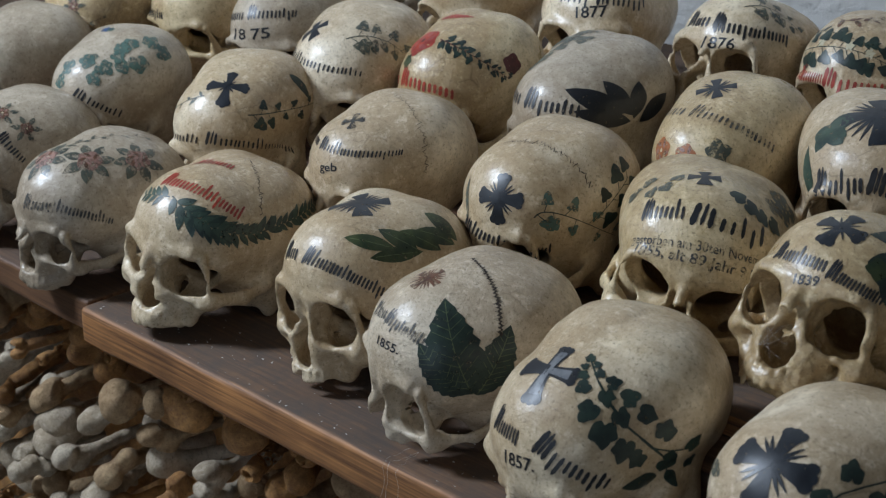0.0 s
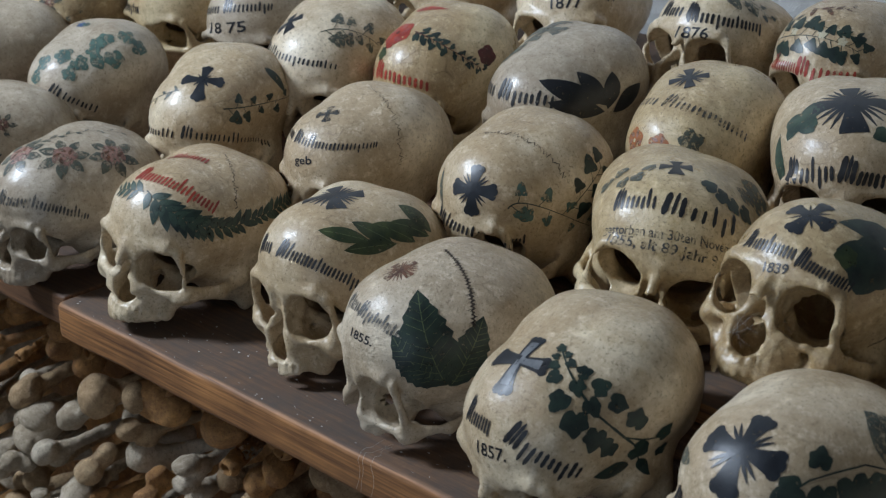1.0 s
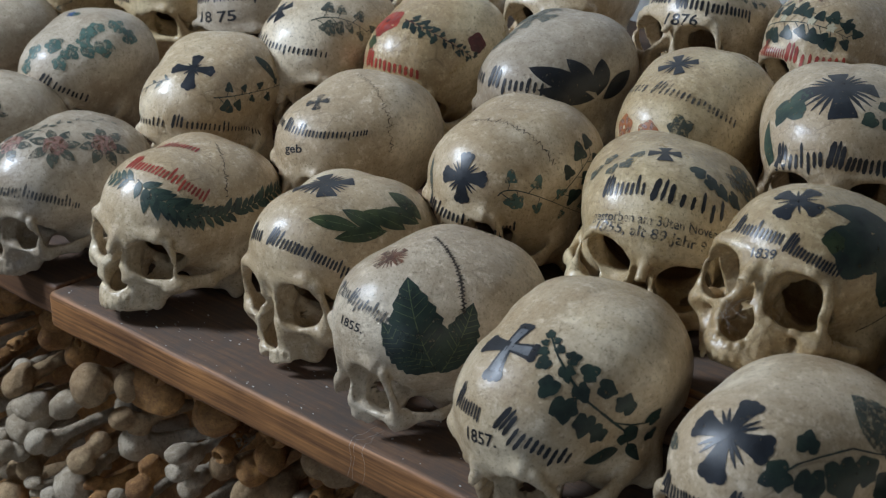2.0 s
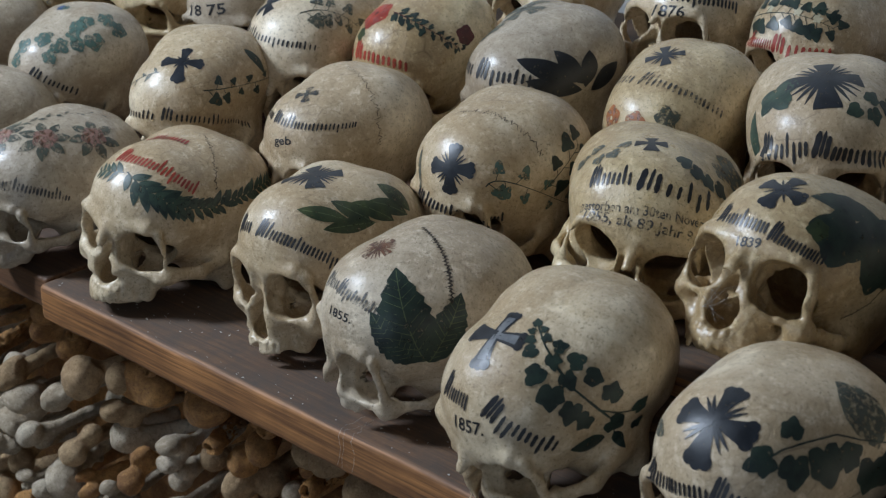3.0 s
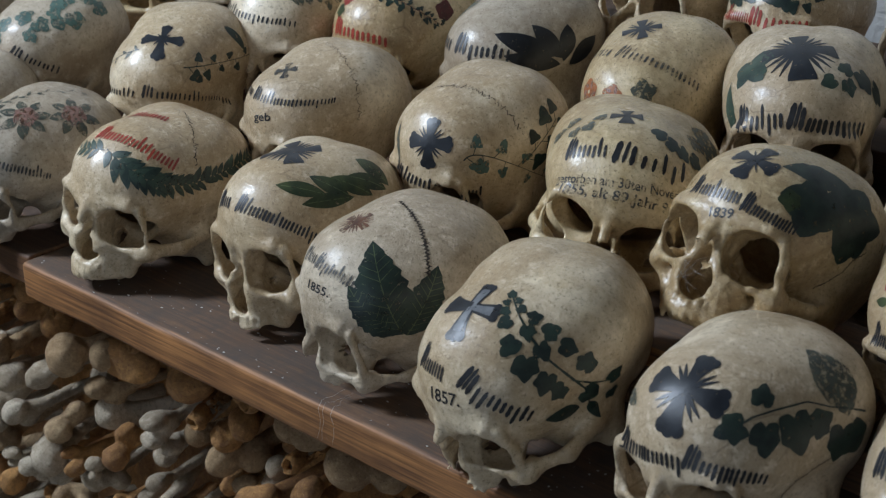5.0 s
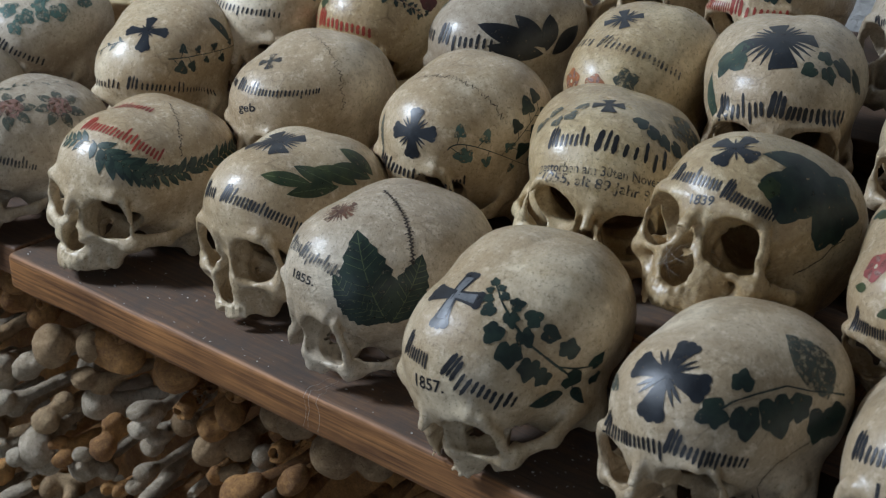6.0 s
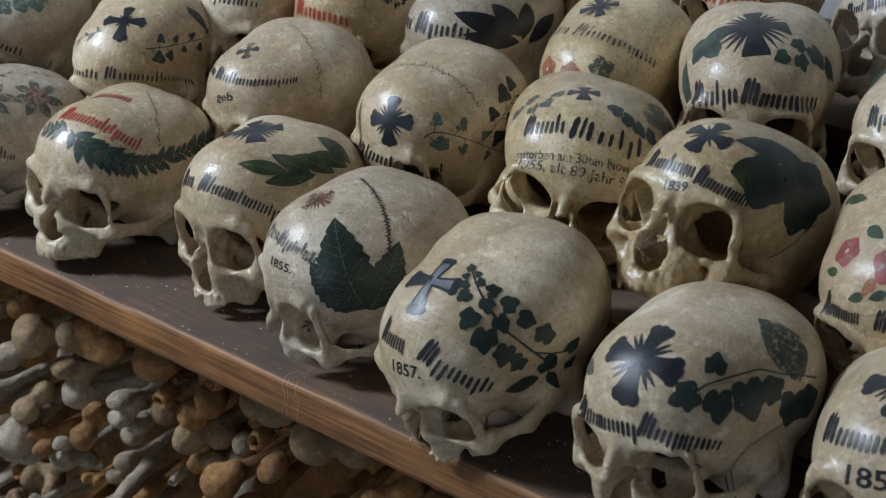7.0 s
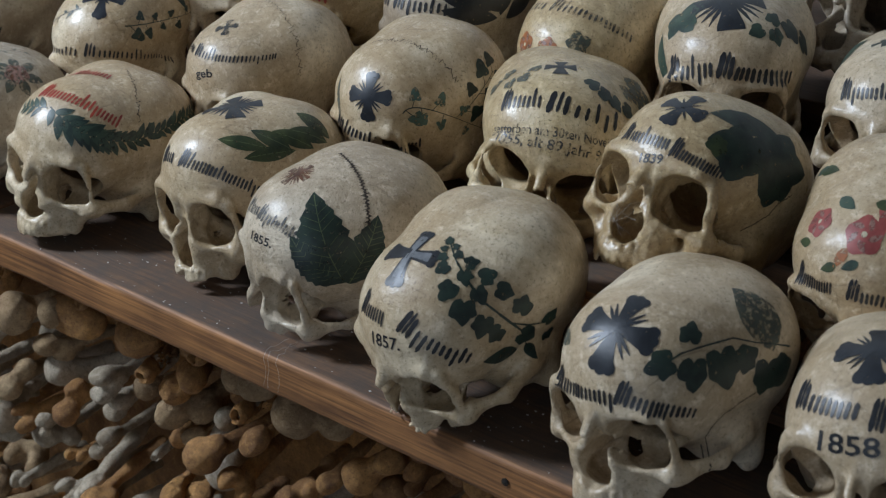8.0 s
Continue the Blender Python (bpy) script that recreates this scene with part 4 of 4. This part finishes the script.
SK["wreath_tan"].paint("painted_flower", -31.1, -4.7, -268.5, rose("pink","rust",0,0,7,2)+sum((leaf("sage",5*math.cos(a),5*math.sin(a),a*60,10,5) for a in range(6)),[]), label="faded pink flower")
SK["wreath_tan"].paint("painted_wreath", -6.9, -6.0, 3.5, branch("sage","sage",bezier((-36.3, 1.2), (-19.4, -1.2), (75.0, 1.2), 14),12,12,57,"leaf"))
SK["small_text"].paint("inscription", 2.8, -4.0, 18.5, writing("black",53.2,9,(4,8),59,-0.01,.16), label="black lettering in upright strokes")

# the front row and its neighbours: lettering, leaves, stems, seams
names("f0", "faded", ((33.9, 8.0, -7.6, 82.0, 14),), 10.5, .17, "worn black lettering in upright strokes", -0.4)
names("f1", "red", ((-7.5, 66.5, 28.6, 36.7, 5), (20.2, 30.5, -10.0, 80.0, 13)), 12.5, .16, "red lettering in upright strokes", -0.2)
SK["f1"].paint("painted_garland", -12.6, 20.4, 6, branch("green", "deep", bezier((18, 4), (2, 1), (-16, -2), 8), 9, 15, 61, "leaf"), label="dark green fir sprig")
for seed, tone, size in ((62, "green", 17), (63, "deep", 14), (64, "green", 11)):
    SK["f1"].paint("painted_garland", 65.7, 9.6, 0, branch(tone, "deep", bezier((-62, 27), (-30, -8), (12, 2), 8) + bezier((14, 3), (46, 12), (92, 24), 8), 52, size, seed, "leaf"), lift=0.35 + 0.03 * (seed - 62), label="dark green fir garland")
names("f2", "black", ((-13.0, 12.0, 12.8, 20.2, 3), (27.0, 8.0, -20.2, 74.0, 13)), 11.5, .17, "black lettering in upright strokes", -0.3)
leaves("f2", "olive", ((62.8, 22.9, 180, 41.4, 11.8), (42.3, 31.3, 169, 38.1, 12.2), (65.7, 34.1, 143, 33.0, 13.2), (85.9, 30.8, 137, 35.1, 13.8), (100.5, 29.4, 137, 33.5, 13), (113.8, 33.8, 101, 32.8, 15.6)), "vein", 0, "olive green laurel leaf", 10, 1.0)
leaves("f2", "sage", ((-55, 32, 100, 22, 13),), None, 0, "faded grey-green leaf")
names("f3", "faded", ((-10.8, 18.8, 24.0, 20.4, 4), (19.5, 20.8, -5.9, 52.0, 11)), 9.5, .17, "worn black lettering in upright strokes", -0.2)
SK["f3"].paint("date", 7.6, 9.6, 7.4, lettering("black", "1855.", 6.0, 22.8))
leaves("f3", "deep", ((77.0, 9.5, 58, 54.8, 30), (43.6, 5.9, 132, 52, 27), (49.3, 20.9, 110, 76.8, 40)), "vein", .16, "large dark green leaf with pale veins", 24, 1.35)
for seed, half, wild in ((71, .55, 2.2), (72, .9, 1.0), (73, .35, 3.2)):
    stem("f3", "suture", "crack", 94.1, 60.9, ((4.8, 37.2), (3.3, 18.3), (0, 0), (-5.4, -16.6), (-10.4, -30.1)), half, wild, seed)
SK["f4"].paint("painted_cross", -5.4, 52.3, 19.6, cross("black", 36, 1.8, .095, 0, .08, .98) + cross("steel", 32, 1.8, .062, 0, 0, .98), label="small grey cross outlined in black")
names("f4", "black", ((-5.0, 14.0, 3.7, 27.4, 5), (30.6, 5.0, -34.6, 54.0, 8)), 13, .21, "bold black lettering in upright strokes", -0.1)
SK["f4"].paint("date", 6.7, 4.6, 5.4, lettering("black", "1857.", 8.5, 24))
stem("f4", "ivy_stem", "deep", 63.9, 23.7, ((-10.5, 48.5), (-9.7, 32.6), (-5.5, 14.2), (0, 0), (9.2, -14.1), (18.4, -28.6), (21.8, -50.0)), .8)
stem("f4", "ivy_stem", "deep", 85.2, -2.2, ((-11.5, 8.6), (0, 0), (15.6, -8.1)), .6)
ivy("f4", "deep", ((38.1, 69.5, 100, 9), (34.7, 56.9, -152, 9), (52.0, 57.8, -44, 9), (49.8, 64.2, 0, 7), (33.7, 63.1, 173, 7), (37.2, 49.5, -145, 13), (62.8, 49.6, -7, 13), (42.2, 36.4, -132, 18), (55.4, 42.7, -92, 14), (71.3, 37.9, -3, 16), (50.1, 23.6, -105, 22), (61.9, 29.9, -77, 16), (77.9, 26.2, -45, 17), (85.2, 11.6, 46, 19), (59.3, 12.3, -127, 19), (65.6, 3.4, -153, 17), (82.5, -9.7, -52, 22), (100.0, -6.9, 31, 16), (100.7, -22.1, -74, 14)), "dark green ivy leaf")
leaves("f4", "deep", ((64.6, -16.0, 156, 25.3, 14), (85.1, -26.0, -72, 14.0, 8)), None, 0, "dark green leaf")
SK["f5"].paint("painted_cross", 3.6, 31.3, -2.4, cross("navy", 42, 2.9, .068, 2, .16, 1, .9), label="blue-black flared cross")
names("f5", "black", ((-6.5, -3.0, 8.9, 52, 8), (28.4, -3.2, -14.0, 52, 7)), 12.5, .2, "bold black lettering in upright strokes", -0.15)
stem("f5", "ivy_stem", "deep", 74.8, 28.7, ((-44.7, -3.4), (-33.3, 0.3), (-20.7, 0.6), (0, 0), (13.8, -6.3), (37.8, -14.0)), .55)
ivy("f5", "deep", ((45.3, 33.5, 75, 19), (31.1, 19.3, -157, 23), (45.4, 15.9, -93, 25), (63.3, 16.4, -85, 32), (78.8, 15.7, 18, 24), (92.3, 2.8, -105, 30), (100.7, 0.8, -58, 30)))
leaves("f5", "sage", ((101.8, 34.2, 81, 45.3, 27), (-31.9, 15.1, -176, 26, 9)), None, .05, "broad faded green leaf")
stem("f5", "crack", "crack", 62.9, -12.4, ((-9.4, -27.8), (-7.0, -9.7), (0, 0), (12.4, 3.8), (27.9, 5.5)), .45, .5, 5)
names("leaf_patch", "black", ((-7.3, 0.8, 3.2, 42.0, 7), (21.9, -1.6, -5.8, 40, 7)), 11, .17, "black lettering in upright strokes", 0)
SK["leaf_patch"].paint("date", 1.6, -6.2, 13.1, lettering("black", "1839", 6.5, 17))
leaves("leaf_patch", "deep", ((43.3, 37.7, -171, 52, 22),), None, .1, "dark green leaf")
SK["leaf_patch"].paint("painted_leaf", 65.2, 19, -60, lobed("deep", 0, 0, 60, 52, 7, .22), label="broad dark green leaf patch")
SK["leaf_patch"].paint("painted_leaf", 44.0, 14.5, 9, lobed("deep", 0, 0, 170, 40, 5, .22), 0.45, "broad dark green leaf patch")
SK["leaf_patch"].paint("painted_leaf", 69.2, 3.5, 17, lobed("deep", 0, 0, -100, 24, 5, .2), 0.5, "broad dark green leaf patch")
SK["leaf_patch"].paint("painted_leaf", 29.2, 12.7, 25, lobed("olive", 0, 0, 170, 15, 5, .25), 0.6, "olive green leaf tip")
stem("leaf_patch", "crack", "crack", 79.2, -13.9, ((-13.2, -17.2), (-6.2, -10.2), (0, 0), (1.9, 9.3), (10.6, 17.1)), .45, .5, 6)
names("three_lines", "black", ((-23.7, 15.6, 24.5, 34, 5), (12.9, 20.0, -2.5, 60, 6)), 13.5, .2, "bold black lettering in upright strokes", -0.1)
SK["three_lines"].paint("inscription", -1.7, 8.0, 9.7, lettering("faded", "gestorben am 30ten Novem", 7.0, 100, -0.25))
SK["three_lines"].paint("inscription", 1.6, 2.0, 5.4, lettering("faded", "1855, alt 89 Jahr 9 M", 7.5, 95, -0.3))
ivy("three_lines", "sage", ((-39.3, 33.1, -19, 16), (-66, 29.8, -167, 16), (-41.6, 43.0, 102, 15), (-65.3, 17.4, -158, 20), (-46, 25.4, -23, 15), (82.7, 42, -47, 38), (62, 44, -20, 22)), "faded grey-green ivy leaf")
ivy("three_lines", "deep", ((16.0, 44.0, 33, 17), (26.4, 38.8, -33, 18), (35.3, 34.8, -64, 17), (48, 31, -50, 19)))
names("rayed", "black", ((-17.4, -3.0, 15.8, 40, 5), (18.0, -2.0, -7.8, 66, 7)), 15.5, .2, "bold black lettering in upright strokes", -0.1)
ivy("rayed", "green", ((18.6, 26.3, -158, 17), (33.0, 33.6, 42, 18), (30.8, 23.5, -83, 18)), "green ivy leaf")
ivy("rayed", "deep", ((48.0, 26.6, -78, 28), (62, 16, -60, 26)))
ivy("rayed", "green", ((-40.2, 30.3, -23, 40),), "green vine leaf", 1.15)
leaves("rayed", "green", ((-42.1, 1.1, 124, 48, 12),), None, .08, "long green leaf")
names("roses", "black", ((-16.9, 0.5, 9.1, 29.5, 6), (9.5, 1.5, -5.1, 30, 5)), 11, .15, "black lettering in upright strokes", 0)
names("oak_leaf", "black", ((-9.7, 5.0, 11.3, 44, 6),), 13, .2, "black lettering in upright strokes", 0)
names("f6", "black", ((-19.3, 7.5, 11.1, 46.6, 5), (17, 8.5, 0, 44, 6)), 14, .18, "black lettering in upright strokes", 0)
SK["f6"].paint("date", -5.0, -3.2, 11, lettering("black", "1858", 11, 36))
names("year_76", "black", ((-13.8, 2.0, 3.0, 30, 3), (4, 3.0, 4, 10, 1), (30.1, 3.5, 8.5, 72, 10)), 13, .18, "bold black lettering in upright strokes", 0.1)
SK["year_76"].paint("date", 8.6, -9.5, 7.4, lettering("black", "1876", 10.5, 30))
names("white_flower", "red", ((-22.5, -7, 0.3, 30, 5), (7.1, -8.5, -1.1, 56, 6)), 13, .19, "red lettering in upright strokes", 0)

# ---- the pile of long bones under the shelf ----
def bone_mesh(name, kind, seed, h=2.6):
    """One end of a long bone; it points to -y, the shaft runs to +y."""
    rng = np.random.default_rng(seed)
    lo, hi = (-42, -34, -36), (42, 150, 36)
    p = grid(lo, hi, h)
    r = rng.uniform(10, 12)
    d = capsule(p, (0, 10, 0), (0, 142, rng.uniform(-4, 4)), r, r * 0.92)
    if kind == "condyles":
        for s in (-1, 1):
            d = smin(d, ell(p, (19 * s, -8 - 2 * s, 0), (15, 22, 21)), 10)
        d = smin(d, ell(p, (0, 12, 0), (27, 24, 17)), 10)
        d = smax(d, -ell(p, (0, -24, -8), (8, 18, 18)), 5)
    elif kind == "ball":
        d = smin(d, ell(p, (10, -8, 4), (21, 21, 21)), 4)
        d = smin(d, capsule(p, (8, -2, 2), (-4, 26, 0), 12, 14), 8)
        d = smin(d, ell(p, (-18, 16, -2), (13, 18, 15)), 9)
    elif kind == "plateau":
        d = smin(d, ell(p, (0, 2, 0), (35, 22, 22)), 10)
        d = smax(d, -14 - p[1] + waves(p, 12, rng) * 2, 5)
        d = smax(d, -ell(p, (0, -20, 16), (9, 12, 12)), 4)
    elif kind == "broken":
        d = capsule(p, (0, 4, 0), (0, 142, 0), r * 1.15, r)
        d = smax(d, -8 - p[1] + waves(p, 5, rng) * 5 + p[0] * 0.5, 2)
        d = smax(d, -capsule(p, (0, -20, 0), (0, 70, 0), r * 0.72), 2)
    elif kind == "knob":
        d = smin(d, ell(p, (2, -4, 0), (22, 20, 20)), 8)
        d = smin(d, ell(p, (-15, 6, 6), (10, 14, 12)), 6)
    else:
        d = smin(d, ell(p, (-12, -6, 0), (13, 17, 16)), 8)
        d = smin(d, ell(p, (14, -2, 3), (10, 15, 13)), 8)
        d = smax(d, -ell(p, (2, -22, 0), (9, 16, 14)), 4)
    d = d + waves(p, 16, rng) * 1.6 + waves(p, 7, rng) * 0.9 + waves(p, 3.5, rng) * 0.6
    v, q = surface(d, lo, h)
    me = bpy.data.meshes.new(name)
    me.from_pydata((v * 0.001).tolist(), [], q.tolist())
    me.shade_smooth()
    return me


rng = random.Random(11)
KINDS = ("condyles", "ball", "plateau", "knob", "fork", "broken")
meshes = {}
for tone in PILE:
    for i, kind in enumerate(KINDS):
        meshes[tone, kind] = bone_mesh("long_bone", kind, 40 + i + 7 * len(tone), 2.6)
        meshes[tone, kind].materials.append(PILE[tone])
step_x, step_z = 0.040, 0.036
for row in range(14):
    for col in range(30):
        x = -1.0 + (col + 0.5 * (row % 2)) * step_x + rng.uniform(-.016, .016)
        z = -0.062 - row * step_z + rng.uniform(-.008, .008)
        y = 0.096 - 0.0065 * row + rng.uniform(-.030, .030)
        if rng.random() < 0.10:
            continue
        # top three rows mostly brown: shade and warm bounce put into their colour
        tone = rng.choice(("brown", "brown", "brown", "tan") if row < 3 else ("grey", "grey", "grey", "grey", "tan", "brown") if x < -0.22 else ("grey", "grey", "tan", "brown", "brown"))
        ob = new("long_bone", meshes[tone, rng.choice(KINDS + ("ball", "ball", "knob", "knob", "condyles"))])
        s = rng.choice((0.52, 0.62, 0.70, 0.78, 0.88))
        ob.matrix_world = pose(x, y, z, rng.uniform(-10, 10), rng.uniform(0, 360), rng.uniform(-18, 20)) @ Matrix.Diagonal((s * rng.uniform(.75, 1.2), s, s * rng.uniform(.7, 1.1), 1))
        label = {"grey": "weathered grey end of a stacked long bone", "tan": "tan end of a stacked long bone", "brown": "dark orange-brown end of a stacked long bone"}[tone]
        tagged(ob, label, "bone", "bones piled under the shelf")
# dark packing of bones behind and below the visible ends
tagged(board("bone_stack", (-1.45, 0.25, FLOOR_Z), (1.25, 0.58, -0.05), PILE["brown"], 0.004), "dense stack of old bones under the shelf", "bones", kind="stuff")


# ---- small things on the plank ----
def strand(name, points, thick, material):
    cu = bpy.data.curves.new(name, "CURVE")
    cu.dimensions = "3D"
    cu.bevel_depth = thick
    cu.bevel_resolution = 1
    sp = cu.splines.new("POLY")
    sp.points.add(len(points) - 1)
    for pt, co in zip(sp.points, points):
        pt.co = (*co, 1)
    cu.materials.append(material)
    return new(name, cu)


web = tagged(new("cobweb"), "thin dusty cobweb strands over the plank's worn edge", "cobweb")
web.location = (0.0, 0.0, 0.0)
rng = random.Random(5)
for k in range(3):
    x = rng.uniform(-.006, .008)
    pts = [(x + rng.uniform(-.002, .002) + .010 * t * (k - 2) * .5, 0.022 * (1 - t * 1.6) if t < .62 else -0.0012, 0.004 * (1 - t) if t < .62 else -(t - .62) * .075) for t in (i / 9 for i in range(10))]
    part("strand", strand("strand", pts, 0.00007, WEB), web)
nose_web = tagged(new("cobweb"), "dusty cobweb stretched across a yellow skull's nose opening", "cobweb")
host = SK["leaf_patch"]
nose_web.location = host.base.location
ends = [(11 * math.cos(a), -84 + rng.uniform(-3, 3), 38 + 13 * math.sin(a)) for a in (k * 0.63 + rng.uniform(-.2, .2) for k in range(10))]
for k in range(7):
    p0, p1 = Vector(ends[k]), Vector(ends[(k + rng.choice((3, 4, 5))) % 10])
    line = [p0.lerp(p1, t / 7) + Vector((0, 0, -2.2 * math.sin(math.pi * t / 7))) for t in range(8)]
    pts = [host.rot @ ((q - Vector((0, 12, 92))) * 0.000902) + Vector((0, 0, host.lift)) for q in line]
    part("strand", strand("strand", pts, 0.00006, WEB), nose_web)
nail = mesh_object("nail", [(0, -.002, 0)] + [(.0028 * math.cos(a * .785), -.0012, .0028 * math.sin(a * .785)) for a in range(8)] + [(.0028 * math.cos(a * .785), .004, .0028 * math.sin(a * .785)) for a in range(8)],
                   [(0, 1 + (a + 1) % 8, 1 + a) for a in range(8)] + [(1 + a, 1 + (a + 1) % 8, 9 + (a + 1) % 8, 9 + a) for a in range(8)], IRON)
nail.location = (0.214, 0.0, -0.016)
tagged(nail, "rusty dark iron nail head in the plank's front", "nail")
verts, faces = [], []
for k in range(220):
    cx, cy = rng.uniform(-.37, .30), rng.uniform(.004, .07) ** 1.0
    r = rng.choice((.0004, .0005, .0006, .0008, .0013))
    o = len(verts)
    ph = rng.uniform(0, 6.28)
    for a in range(5):
        rr = r * rng.uniform(.6, 1.2)
        verts.append((cx + rr * math.cos(ph + a * 1.257), cy + rr * .7 * math.sin(ph + a * 1.257), .0003))
    verts.append((cx, cy, r * .35 + .0003))
    faces += [(o + a, o + (a + 1) % 5, o + 5) for a in range(5)]
tagged(mesh_object("crumbs", verts, faces, WEB), "pale bone crumbs and dust scattered on the plank", "crumbs", kind="stuff")
